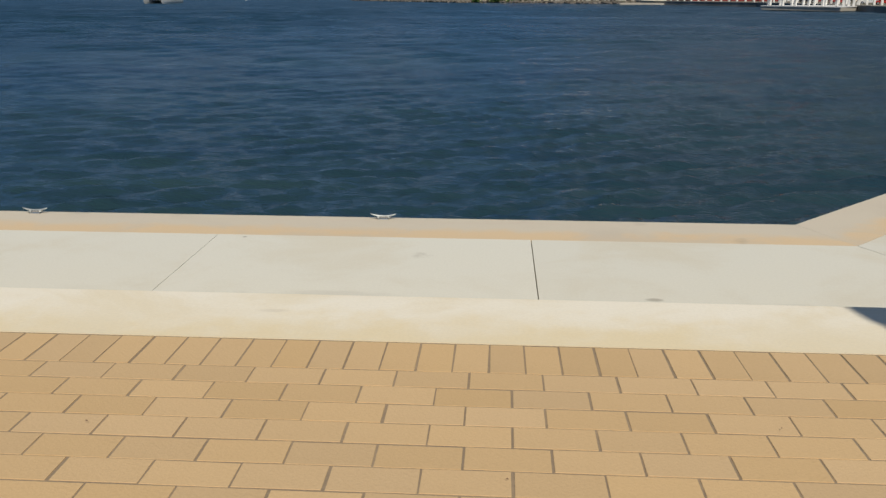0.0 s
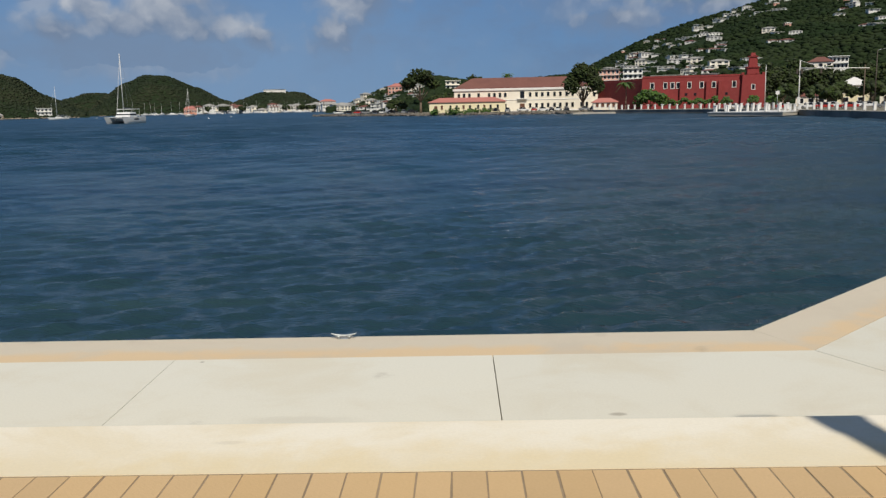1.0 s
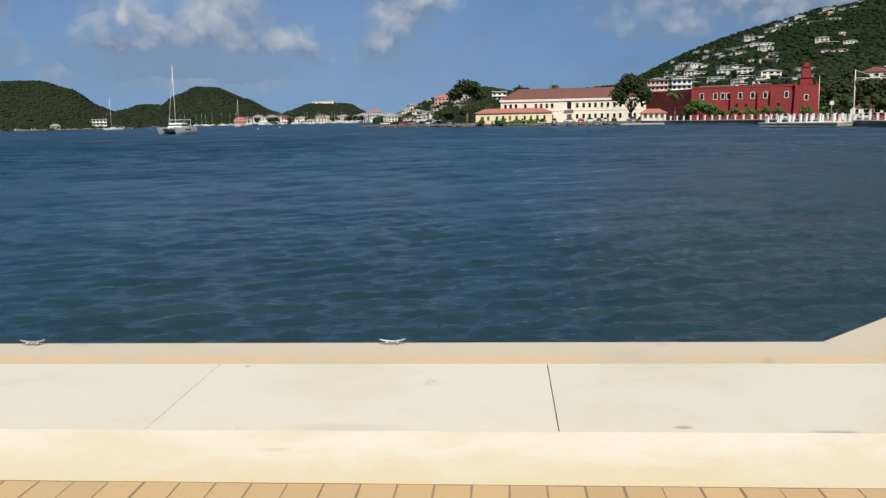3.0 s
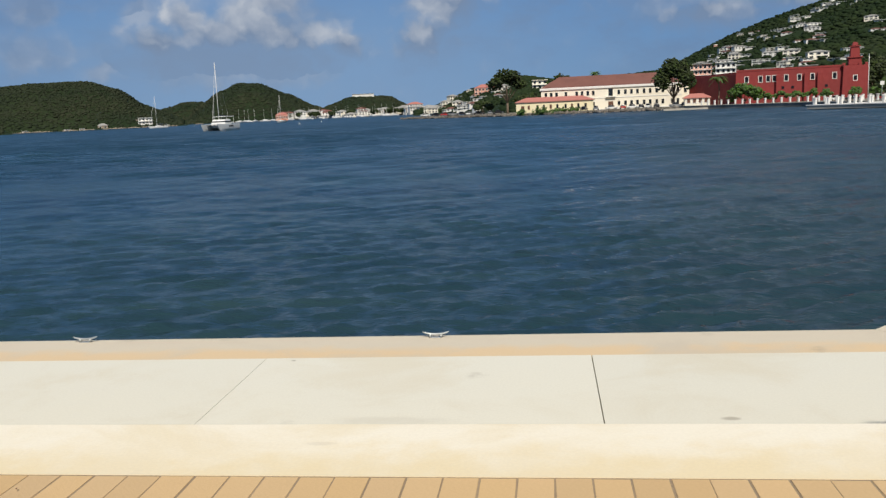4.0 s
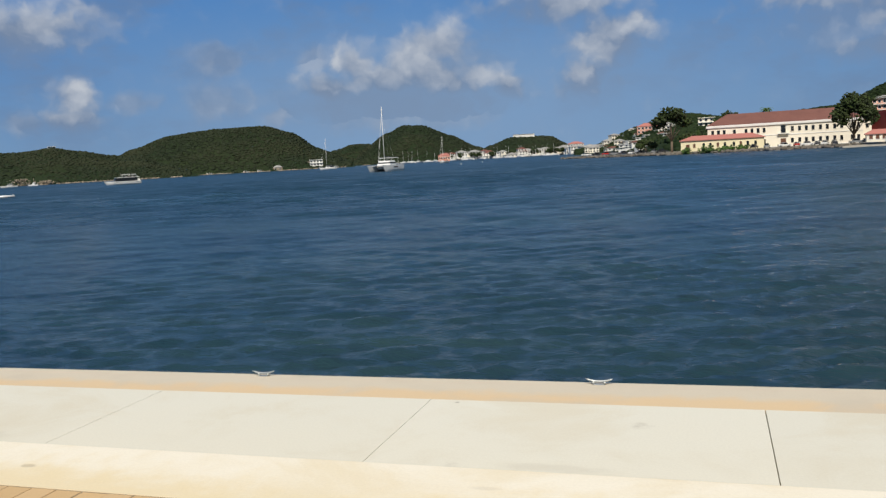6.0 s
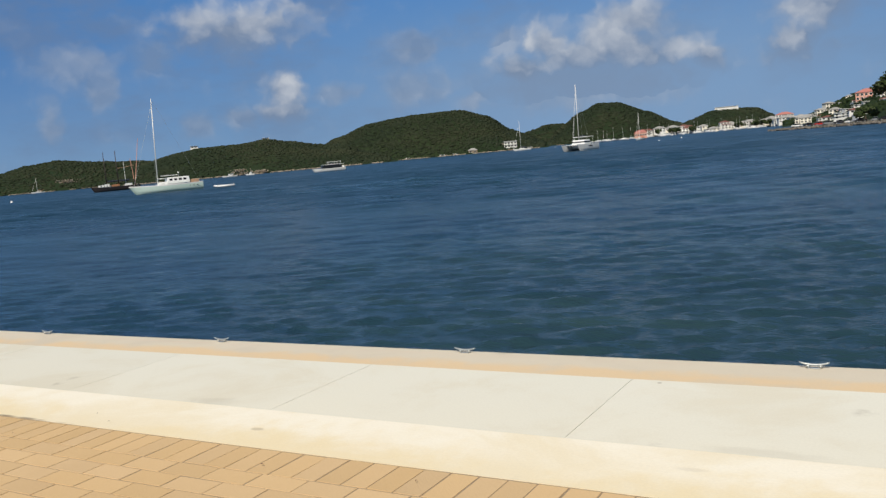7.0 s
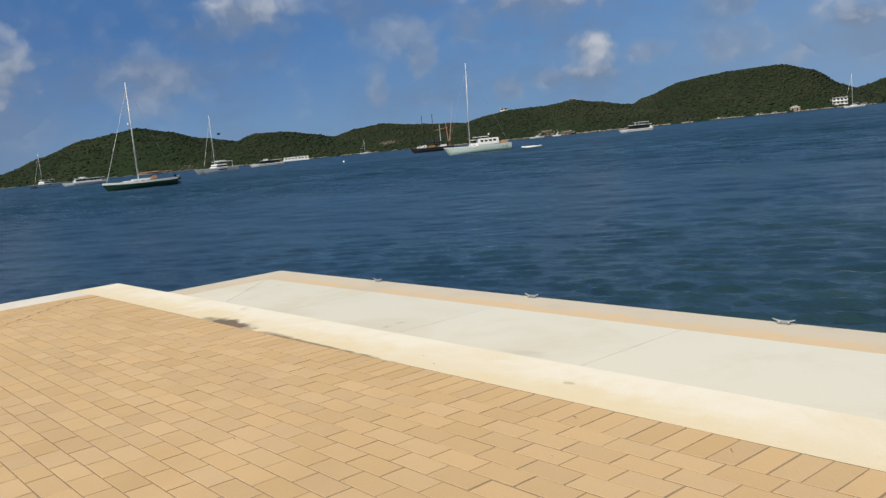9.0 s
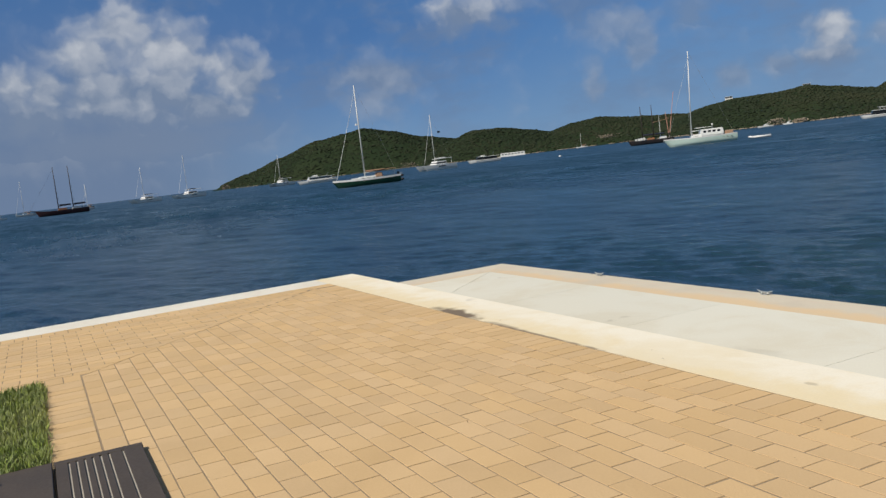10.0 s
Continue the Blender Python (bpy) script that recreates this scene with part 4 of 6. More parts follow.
# houses on the slopes, in a few kinds
KINDS = [
    (9, 8, 1, "white", "white", "flat", 2, "small white flat-roofed house on the hillside"),
    (14, 8, 2, "white", "white", "flat", 3, "white two-storey house with balconies on the hillside"),
    (11, 8, 1, "white", "red_roof", "hip", 2, "white house with a red hipped roof on the hillside"),
    (10, 8, 2, "cream", "grey_roof", "hip", 3, "cream two-storey house with a grey roof on the hillside"),
    (17, 9, 2, "white", "grey_roof", "hip", 4, "long white villa on the hillside"),
    (9, 8, 2, "pink", "white", "hip", 3, "pink house with a white roof on the hillside"),
    (8, 7, 1, "yellow", "pink_roof", "hip", 3, "small yellow house with a salmon roof on the hillside"),
]
rng = random.Random(33)
made, taken = {}, []


def place_house(k, m):
    w, d, s, wall, roof, kind, n, label = KINDS[k]
    w, d = w * 0.8, d * 0.8
    if k in made:
        return copy_thing(made[k], m)
    made[k] = house(m, w, d, s, wall, roof, kind, label, "houses scattered on the hillside", n)
    return made[k]


tries = 0
while len(taken) < 165 and tries < 6000:
    tries += 1
    a = -8.0 - 20 * rng.random()
    s = 0.16 + 0.76 * rng.random() ** 1.1
    d = 400 + (main_ridge(a) - 400) * s
    c = noise.noise(Vector((a * 0.30, s * 4.0, 8)))
    if c < -0.10 + 0.2 * rng.random() - 0.35 * (a > -15 and s < 0.55) or any(abs(a - q) < 0.30 and abs(d - r) < 22 for q, r in taken) or d < 560 or (a < -19 and d < 720):
        continue
    taken.append((a, d))
    place_house(rng.choice((0, 0, 0, 0, 1, 2, 3, 4, 0, 0, 2, 4, 5)), facing(a, d, main_height(a, d) + rng.uniform(0.2, 1.6), rng.uniform(-40, 40)) @ Matrix.Scale(rng.uniform(0.6, 1.0) * (1.0 if a > -15 else 1.12), 4) @ Matrix.Diagonal((1.25, 1.0, 0.80, 1.0)))
low = []
while len(low) < 60:
    a, d = rng.uniform(2.4, 7.6), 520 + 380 * rng.random()
    s = (d - main_foot(a)) / (main_ridge(a) - main_foot(a))
    if s < 0.0 or s > 0.9 or any(abs(a - q) < 0.22 and abs(d - r) < 16 for q, r in low):
        continue
    low.append((a, d))
    place_house(rng.choice((0, 0, 0, 1, 2, 3, 0)), facing(a, d, main_height(a, d) + 0.3, rng.uniform(-35, 35)) @ Matrix.Scale(rng.uniform(0.6, 1.0), 4))
# white roofs along the crests of the islands
house(facing(11.8, 1715, H8_H(11.8, 1715) + 2.6), 42, 10, 1, "white", "white", "flat", "long white building on the flat hilltop", "", 0, "building")
place_house(0, facing(45.9, 975, H3_H(45.9, 975) + 1.8))
place_house(0, facing(41.4, 975, H3_H(41.4, 975) + 1.8))
house(facing(25.5, 890, 1.5), 13, 9, 2, "white", "white", "flat", "white two-storey shore house with open galleries", "", 4)
ruin = thing("stone_wall", facing(26.75, 905, 4.0), "weathered tan stone terrace wall on the shore", "wall")
part("wall", box(-17, 15, 0, 2, -4, 2.4, 0.3), "sand", ruin)
part("wall_end", box(-22, -17.01, 0.5, 2, -4, 0.8, 0.3), "sand", ruin)
house(facing(28.0, 882, SEA + 0.6), 9, 6, 1, "sand", "grey_roof", "hip", "low stone shore hut with a grey roof", "", 2)
house(facing(3.35, 740, 13.0), 30, 12, 2, "pink", "pink_roof", "hip", "long pink hotel with a salmon roof on the slope", "", 10, "hotel")
house(facing(2.55, 760, 10.0), 16, 12, 2, "pink", "pink_roof", "hip", "pink hotel wing on the slope", "", 5, "hotel")
house(facing(0.25, 640, 14.0), 11, 9, 2, "cream", "cream", "flat", "tall cream building above the trees", "", 3, "building")
house(facing(8.45, 1090, 5.0), 20, 14, 2, "white", "pink_roof", "hip", "white waterfront building with a bright salmon roof", "", 6, "building")

# pale bare patches and huts on the island slopes


def outcrop(a, d, z, w, h, seed):
    rng = random.Random(seed)
    t = thing("rock_outcrop", facing(a, d, z), "bare tan rock and earth on the wooded slope", "rock", "bare patches on the islands")
    spots = [(rng.gauss(0, w * 0.3), rng.uniform(-1, 2), rng.uniform(0, h)) for _ in range(110)]
    clumps("rubble", spots, [rng.uniform(0.35, 0.8) for _ in spots], "sand", t, 0.7, seed, 0.5)


outcrop(43.2, 716, SEA + 0.5, 13, 4.5, 101)
outcrop(41.9, 718, SEA + 0.5, 8, 2.5, 102)
outcrop(53.6, 990, 6.0, 16, 3.5, 103)
outcrop(66.6, 1335, SEA + 0.5, 22, 7.0, 105)
outcrop(78.6, 1345, SEA + 0.5, 10, 6.0, 106)
for a in (36.2, 33.8, 32.3, 30.0, 29.2, 24.2):
    place_house(0, facing(a, 878, SEA + 0.7, rng.uniform(-30, 30)) @ Matrix.Scale(0.55, 4))

# marina town
TOWN = [
    (12, 9, 2, "white", "grey_roof", "hip", 4, "white waterfront building with a grey roof"),
    (17, 8, 1, "white", "white", "flat", 5, "low white waterfront shop row"),
    (10, 8, 2, "white", "red_roof", "hip", 3, "white waterfront building with a red roof"),
    (12, 8, 1, "white", "white", "flat", 4, "white flat-roofed waterfront building"),
    (12, 10, 1, "cream", "grey_roof", "hip", 3, "small cream waterfront building"),
]
town = {}
for k in range(52):
    a = 6.4 + 10.6 * (k + rng.uniform(0.1, 0.9)) / 52
    d = 1125 + rng.uniform(0, 55) if a > 9 else 760 + (a - 6.4) * 140 + rng.uniform(0, 50)
    q = rng.randrange(5)
    m = facing(a, d, LAND + 0.2 + rng.choice((-0.6, 0, 1, 2.5, 4)), rng.uniform(-20, 20)) @ Matrix.Diagonal((1.1, 1.0, 0.92, 1.0))
    if q in town:
        copy_thing(town[q], m)
    else:
        ww, dd, s, wall, roof, kind, n, label = TOWN[q]
        town[q] = house(m, ww, dd, s, wall, roof, kind, label, "waterfront town buildings", n, "building")
hut = thing("boat_house", facing(17.1, 1040, SEA + 0.5), "orange-pink boat house on the water", "building")
part("wall", box(-7, 7, 0, 8, -1.5, 6), "pink", hut)
part("roof", hip_roof(-7, 7, 0, 8, 6.004, 3.0), "pink_roof", hut)
for k in range(5):
    opening(hut, -5.6 + 2.8 * k, 3.4, 1.6, 2.2, 0)
barge = thing("barge", facing(59.75, 905, SEA) @ Matrix.Scale(0.85, 4), "long white moored accommodation barge with dark windows", "barge")
part("hull", box(-16, 16, 0, 8, -0.5, 1.2, 0.2), "gel", barge)
part("cabin", box(-15, 15, 0.8, 7, 1.204, 4.6, 0.15), "gel", barge)
for k in range(7):
    part("window", box(-13 + 4 * k, -11 + 4 * k, 0.7, 0.82, 2.3, 3.6), "glass", barge)

# small buildings and cars beside the waterfront road
house(facing(-24.2, 300, LAND), 9, 9, 2, "yellow", "white", "hip", "pale yellow two-storey house behind the road", "", 2)
house(facing(-26.4, 292, LAND), 8, 8, 2, "cream", "red_roof", "hip", "cream house with a red roof behind the road", "", 2)
house(facing(-21.9, 330, LAND), 10, 8, 1, "cream", "red_roof", "hip", "low cream house with a red roof behind the trees", "", 3)
house(facing(-28.5, 270, LAND), 14, 9, 3, "white", "grey_roof", "hip", "white three-storey house behind the road", "", 4)

# ---- trees ----


def tree(m, height, spread, base, label, seed, mat="tree_leaf", group="", lobes=7, count=420, leaf=0.62, flat=0.62):
    """A tree: a tapered trunk, limbs, and a crown of many small clumps gathered in uneven lobes."""
    rng = random.Random(seed)
    t = thing("tree", m, label, "tree", group)
    top = Vector((rng.uniform(-0.4, 0.4), 0, base + (height - base) * 0.25))
    tr = max(0.18, height * 0.022)
    b = tube((0, 0, -1.0), (0.1, 0, base * 0.55), tr * 1.3, tr)
    tube((0.1, 0, base * 0.55), tuple(top), tr, tr * 0.6, bm=b)
    part("trunk", b, "bark", t, smooth=True)
    spots, radii = [], []
    for k in range(lobes):
        u = k / max(1, lobes - 1) * 2 - 1
        c = Vector((u * spread * 0.36 + rng.uniform(-0.5, 0.5), rng.uniform(-0.3, 0.3) * spread,
                    base + (height - base) * (0.34 + 0.42 * (1 - u * u) * rng.uniform(0.55, 1.0))))
        r = spread * rng.uniform(0.18, 0.27)
        part("limb", tube((0.1, 0, base * rng.uniform(0.45, 0.7)), tuple(c), tr * 0.5, tr * 0.16, 6), "bark", t, smooth=True)
        for _ in range(int(count * 1.7) // lobes):
            w = Vector((rng.gauss(0, 1), rng.gauss(0, 1), rng.gauss(0, 1))).normalized() * r * rng.uniform(0.45, 1.08)
            p = c + Vector((w.x, w.y, w.z * flat))
            spots.append(tuple(p))
            radii.append(leaf * rng.uniform(0.34, 0.95))
    clumps("crown", spots, radii, mat, t, 0.8, seed, 0.5)
    return t


def palm(m, height, label, seed):
    rng = random.Random(seed)
    t = thing("palm_tree", m, label, "palm")
    b = bmesh.new()
    last = Vector((0, 0, -1))
    for k in range(1, 7):
        p = Vector((0.25 * math.sin(k * 0.5), 0, height * k / 6))
        tube(tuple(last), tuple(p), 0.24 - 0.015 * k, 0.225 - 0.015 * k, 7, bm=b)
        last = p
    part("trunk", b, "bark", t, smooth=True)
    for k in range(20):
        a, lift = k * 2.4, rng.uniform(-0.3, 0.9)
        b = bmesh.new()
        rows = []
        for i in range(7):
            u = i / 6
            out = 3.1 * u
            z = lift * out * 0.8 - 1.25 * u * u * 1.6
            c = last + Vector((math.cos(a) * out, math.sin(a) * out, z))
            side = Vector((-math.sin(a), math.cos(a), 0)) * (0.42 * math.sin(math.pi * min(0.98, u * 0.9 + 0.08)))
            rows.append((b.verts.new(c - side - Vector((0, 0, 0.12))), b.verts.new(c), b.verts.new(c + side - Vector((0, 0, 0.12)))))
        for p, q in zip(rows, rows[1:]):
            b.faces.new((p[0], p[1], q[1], q[0]))
            b.faces.new((p[1], p[2], q[2], q[1]))
        part("frond", b, "bright_leaf", t)
    return t


tree(facing(2.4, 338, -1.1), 17.8, 14.0, 8.0, "large spreading shade tree on the rocky point", 1, lobes=8, count=640)
tree(facing(-8.15, 318, -0.9), 18.0, 12.5, 4.5, "tall dense tree in front of the building", 2, lobes=10, count=1250, flat=0.9)
tree(facing(-1.15, 420, -0.6), 17.2, 17.5, 4.5, "broad dome-shaped tree behind the roof", 3, lobes=9, count=760, leaf=0.9)
tree(facing(-5.2, 430, -0.6), 15.6, 18, 4.5, "dark tree behind the roof", 4, lobes=8, count=560, leaf=0.9)
tree(facing(-6.9, 450, -0.6), 16.6, 16, 4.5, "dark tree behind the roof", 41, lobes=8, count=560, leaf=0.9)
tree(facing(0.9, 470, -0.6), 10.0, 14, 2.5, "dark tree behind the annex", 42, lobes=8, count=500, leaf=0.9)
tree(facing(4.0, 350, -1.0), 6.0, 7.0, 1.5, "low tree on the point", 43, lobes=5, count=260)
tree(facing(-12.4, 283, LAND), 6.2, 9.0, 1.2, "bright green round tree beside the sea wall", 5, "bright_leaf", lobes=7, count=520, leaf=0.55, flat=0.9)
palm(facing(-10.85, 296, LAND), 8.6, "coconut palm beside the gatehouse", 6)
palm(facing(-3.3, 425, LAND), 17.0, "palm showing above the long roof", 7)
for k, (a, d, h, s) in enumerate(((-14.5, 292, 3.6, 3.4), (-15.4, 290, 3.4, 4.0), (-16.3, 292, 4.2, 3.0), (-17.0, 288, 3.4, 3.4),
                                  (-13.6, 292, 3.0, 3.6), (-18.6, 285, 3.8, 3.6), (-19.7, 280, 4.0, 3.6))):
    tree(facing(a, d, LAND), h, s, 1.2, "small green street tree before the fort", 50 + k, "bright_leaf", "street trees", 4, 150, 0.42, 0.8)
for k, (a, d, h, s) in enumerate(((-20.3, 330, 13, 13), (-21.4, 345, 15, 14), (-22.8, 350, 14, 15), (-23.6, 320, 11, 10), (-25.0, 330, 14, 13), (-26.6, 325, 15, 14),
                                  (-28.2, 320, 15, 15), (-20.6, 262, 7, 6), (-25.2, 262, 7.5, 6), (-27.2, 255, 8, 7), (-23.0, 275, 6, 5), (-23.6, 286, 7.5, 6), (-25.9, 280, 8, 7), (-22.2, 288, 7, 6), (-30, 290, 14, 14))):
    tree(facing(a, d, LAND), h, s, h * 0.28, "dark leafy tree behind the waterfront road", 70 + k, "tree_leaf", "roadside trees", 7, 420, 0.75, 0.85)
for k in range(11):
    rng = random.Random(300 + k)
    h = rng.uniform(13, 18)
    tree(facing(-19.3 - 0.95 * k + rng.uniform(-0.3, 0.3), rng.uniform(352, 385), LAND), h, h * 0.95, h * 0.22, "tall dark tree at the foot of the hill", 320 + k, "tree_leaf", "trees at the foot of the hill", 7, 460, 0.85, 0.95)
for k, (a, d, w) in enumerate(((0.2, 317, 6.0), (-0.9, 316, 5.0), (-1.9, 316, 4.5), (1.5, 317, 2.6))):
    t = thing("shrub", facing(a, d, GZ - 0.25), "low green shrub before the annex wall", "shrub", "shrubs before the annex")
    rng = random.Random(90 + k)
    clumps("leaves", [(rng.gauss(0, w * 0.22), rng.gauss(0, 0.7), abs(rng.gauss(0.7, 0.5))) for _ in range(130)],
           [rng.uniform(0.22, 0.5) for _ in range(130)], "bright_leaf", t, 0.8, 90 + k, 0.5)

rng = random.Random(61)
for k in range(26):
    a = rng.uniform(5.5, 17.0)
    d = 1110 + rng.uniform(0, 60) if a > 9 else 720 + (a - 5.5) * 120 + rng.uniform(0, 60)
    m = facing(a, d, LAND, rng.uniform(0, 360))
    if k == 0:
        bush = tree(m, 9.0, 9.0, 2.0, "green shade tree among the waterfront buildings", 60, "tree_leaf", "town trees", 5, 160, 1.0, 0.8)
    else:
        copy_thing(bush, m)

# ---- road furniture and cars ----


def pole(name, m, h, r, label, category="pole", mat="white"):
    t = thing(name, m, label, category)
    part("shaft", tube((0, 0, 0), (0, 0, h), r, r * 0.65, 10), mat, t, smooth=True)
    part("foot", tube((0, 0, 0), (0, 0, 0.5), r * 1.7, r * 1.5, 10), mat, t)
    return t


p = pole("traffic_signal", facing(-21.2, 212, LAND), 10.8, 0.15, "pale traffic signal mast with long arms over the road", "signal")
part("arm", tube((0.1, 0, 9.0), (14.0, 0, 8.6), 0.11, 0.07, 8), "white", p, smooth=True)
part("arm", tube((0.1, 0, 8.4), (6.8, 3.0, 9.6), 0.09, 0.05, 8), "white", p, smooth=True)
part("brace", tube((0.1, 0, 10.6), (5.0, 0, 8.9), 0.05, 0.05, 6), "white", p)
for x in (-0.5, 0.4, 4.4):
    part("signal_head", box(x - 0.22, x + 0.22, -0.45, -0.2, 7.7, 8.8, 0.04), "dark_steel", p)
part("cabinet", box(-0.35, 0.35, -0.4, 0.3, 1.2, 2.6, 0.05), "white", p)
p = pole("flagpole", facing(-19.28, 262, LAND), 11.6, 0.11, "slim grey pole beside the sea wall")
part("finial", tube((0, 0, 11.6), (0, 0, 11.9), 0.14, 0.02, 8), "steel", p)
p = pole("street_lamp", facing(-25.35, 215, LAND), 12.5, 0.14, "tall dark street lamp beside the road", "lamp", "dark_steel")
part("arm", tube((0, 0, 12.4), (1.8, 0, 12.7), 0.06, 0.05, 6), "steel", p)
part("lamp_head", box(1.6, 2.4, -0.15, 0.15, 12.6, 12.78, 0.04), "steel", p)
p = pole("utility_pole", facing(-24.75, 235, LAND), 10.0, 0.18, "wooden utility pole with a cross bar", "pole", "bark")
part("crossbar", box(-1.1, 1.1, -0.07, 0.07, 9.0, 9.16), "bark", p)
p = pole("signpost", facing(-20.0, 205, LAND), 4.2, 0.07, "small road sign on a steel post", "sign", "steel")
part("plate", box(-0.4, 0.4, -0.06, -0.03, 3.3, 4.1, 0.01), "white", p)


def car(m, paint, label):
    c = thing("car", m, label, "car", "parked cars")
    b = box(-2.15, 2.15, -0.88, 0.88, 0.32, 0.92, 0.12, segments=2)
    part("body", b, paint, c)
    b = box(-1.25, 1.05, -0.76, 0.76, 0.90, 1.48)
    for v in b.verts:
        if v.co.z > 1.2:
            v.co.x = v.co.x * 0.68 - 0.1
            v.co.y *= 0.82
    bmesh.ops.bevel(b, geom=list(b.edges), offset=0.07, segments=2, affect="EDGES")
    part("cabin_glass", b, "glass", c)
    part("roof", box(-0.9, 0.62, -0.60, 0.60, 1.47, 1.53, 0.02), paint, c)
    for x in (-1.35, 1.35):
        for y in (-0.8, 0.8):
            w = part("wheel", tube((x, y - 0.11, 0.33), (x, y + 0.11, 0.33), 0.33, sides=14), "rubber", c)
            part("rim", tube((x, y - 0.125, 0.33), (x, y + 0.125, 0.33), 0.19, sides=10), "steel", w)
    for y in (-0.6, 0.6):
        part("headlight", box(2.08, 2.17, y - 0.16, y + 0.16, 0.62, 0.76, 0.02), "gel", c)
    return c


KINDS_CAR = {"car_white": "white parked saloon car", "car_red": "red parked saloon car", "car_dark": "black parked saloon car", "car_grey": "grey parked saloon car"}
cars = {}
LOT = [(-2.55, 316.5, "car_dark", 75), (-3.3, 316, "car_grey", 85), (-4.3, 316, "car_white", 20), (-5.0, 314, "car_red", 95), (-5.6, 314, "car_white", 10), (-6.15, 313, "car_dark", 95),
       (-6.6, 312, "car_white", 80), (-7.1, 312, "car_dark", 95), (-8.3, 306, "car_grey", 15), (-8.8, 304, "car_dark", 85),
       (3.0, 336, "car_dark", 15), (3.5, 341, "car_grey", 80), (4.3, 349, "car_dark", 20), (4.9, 353, "car_white", 75), (5.4, 358, "car_dark", 10),
       (6.0, 366, "car_grey", 25), (6.5, 372, "car_red", 15), (7.1, 380, "car_dark", 20), (7.8, 388, "car_white", 10),
       (-17.6, 270, "car_white", 5), (-18.5, 262, "car_dark", 5), (-20.2, 240, "car_red", 0), (-21.8, 235, "car_white", 0), (-22.6, 226, "car_red", 5),
       (-24.0, 226, "car_red", 0), (-23.2, 255, "car_white", 0), (-25.0, 240, "car_white", 5), (-26.0, 222, "car_grey", 0), (-22.3, 262, "car_grey", 0), (-24.6, 262, "car_white", 10)]
for a, d, paint, turn in LOT:
    z = GZ + 0.16 if a > -9.5 else LAND
    lift = LAND - 0.15
    m = facing(a, d, lift, turn)
    if paint in cars:
        copy_thing(cars[paint], m)
    else:
        cars[paint] = car(m, paint, KINDS_CAR[paint])

# ---- boats ----


def hull_mesh(length, beam, free, sheer=0.35, fine=0.5, stern=0.75, draft=0.35, n=18):
    """A hull lofted from stern (+x) to bow (-x), waterline at z 0."""
    b = bmesh.new()
    rows = []
    for i in range(n + 1):
        u = i / n                                        # 0 bow, 1 stern
        half = beam / 2 * (math.sin(min(1, u / fine) * math.pi / 2) ** 0.8) * (1 - (1 - stern) * max(0, (u - fine) / (1 - fine)) ** 2)
        half = max(half, 0.02)
        top = free * (1 + sheer * (1 - 2 * u) ** 2 * (1.0 if u < 0.5 else 0.5))
        x = -length / 2 + length * u
        rake = (1 - u) ** 4 * free * 0.9
        ring = [(x - rake, -half, top), (x - rake * 0.5, -half * 0.97, top * 0.45), (x, -half * 0.82, 0), (x + 0.2, -half * 0.35, -draft),
                (x + 0.2, half * 0.35, -draft), (x, half * 0.82, 0), (x - rake * 0.5, half * 0.97, top * 0.45), (x - rake, half, top)]
        rows.append([b.verts.new(p) for p in ring])
    for p, q in zip(rows, rows[1:]):
        for k in range(7):
            b.faces.new((p[k], p[k + 1], q[k + 1], q[k]))
    rims = [(b.verts.new(p[0].co), b.verts.new(p[7].co)) for p in rows]       # the deck keeps its own edge
    for p, q in zip(rims, rims[1:]):
        b.faces.new((p[1], p[0], q[0], q[1]))
    b.faces.new(rows[0])
    b.faces.new([b.verts.new(v.co) for v in rows[-1][::-1]])
    bmesh.ops.recalc_face_normals(b, faces=list(b.faces))
    return b


def rail_mesh(length, beam, free, sheer, height, fine=0.5, stern=0.75, n=18, thick=0.10):
    """A low bulwark that follows the edge of such a hull."""
    b = bmesh.new()
    for side in (-1, 1):
        last = None
        for i in range(n + 1):
            u = i / n
            half = max(0.05, beam / 2 * (math.sin(min(1, u / fine) * math.pi / 2) ** 0.8) * (1 - (1 - stern) * max(0, (u - fine) / (1 - fine)) ** 2))
            top = free * (1 + sheer * (1 - 2 * u) ** 2 * (1.0 if u < 0.5 else 0.5))
            x = -length / 2 + length * u - (1 - u) ** 4 * free * 0.9
            y0, y1 = side * (half + 0.015), side * max(0.0, half - thick)
            ring = [b.verts.new(c) for c in ((x, y0, top - 0.05), (x, y0, top + height), (x, y1, top + height), (x, y1, top - 0.05))]
            if last:
                for k in range(4):
                    b.faces.new((last[k], last[(k + 1) % 4], ring[(k + 1) % 4], ring[k]))
            else:
                b.faces.new(ring)
            last = ring
        b.faces.new(last[::-1])
    bmesh.ops.recalc_face_normals(b, faces=list(b.faces))
    return b


def cabin(x0, x1, w, z0, z1, rake=0.4):
    b = box(x0, x1, -w / 2, w / 2, z0, z1)
    for v in b.verts:
        if v.co.z > (z0 + z1) / 2:
            v.co.x += rake if v.co.x < (x0 + x1) / 2 else -rake * 0.4
            v.co.y *= 0.86
    bmesh.ops.bevel(b, geom=list(b.edges), offset=min(0.12, (z1 - z0) * 0.25), segments=2, affect="EDGES")
    return b


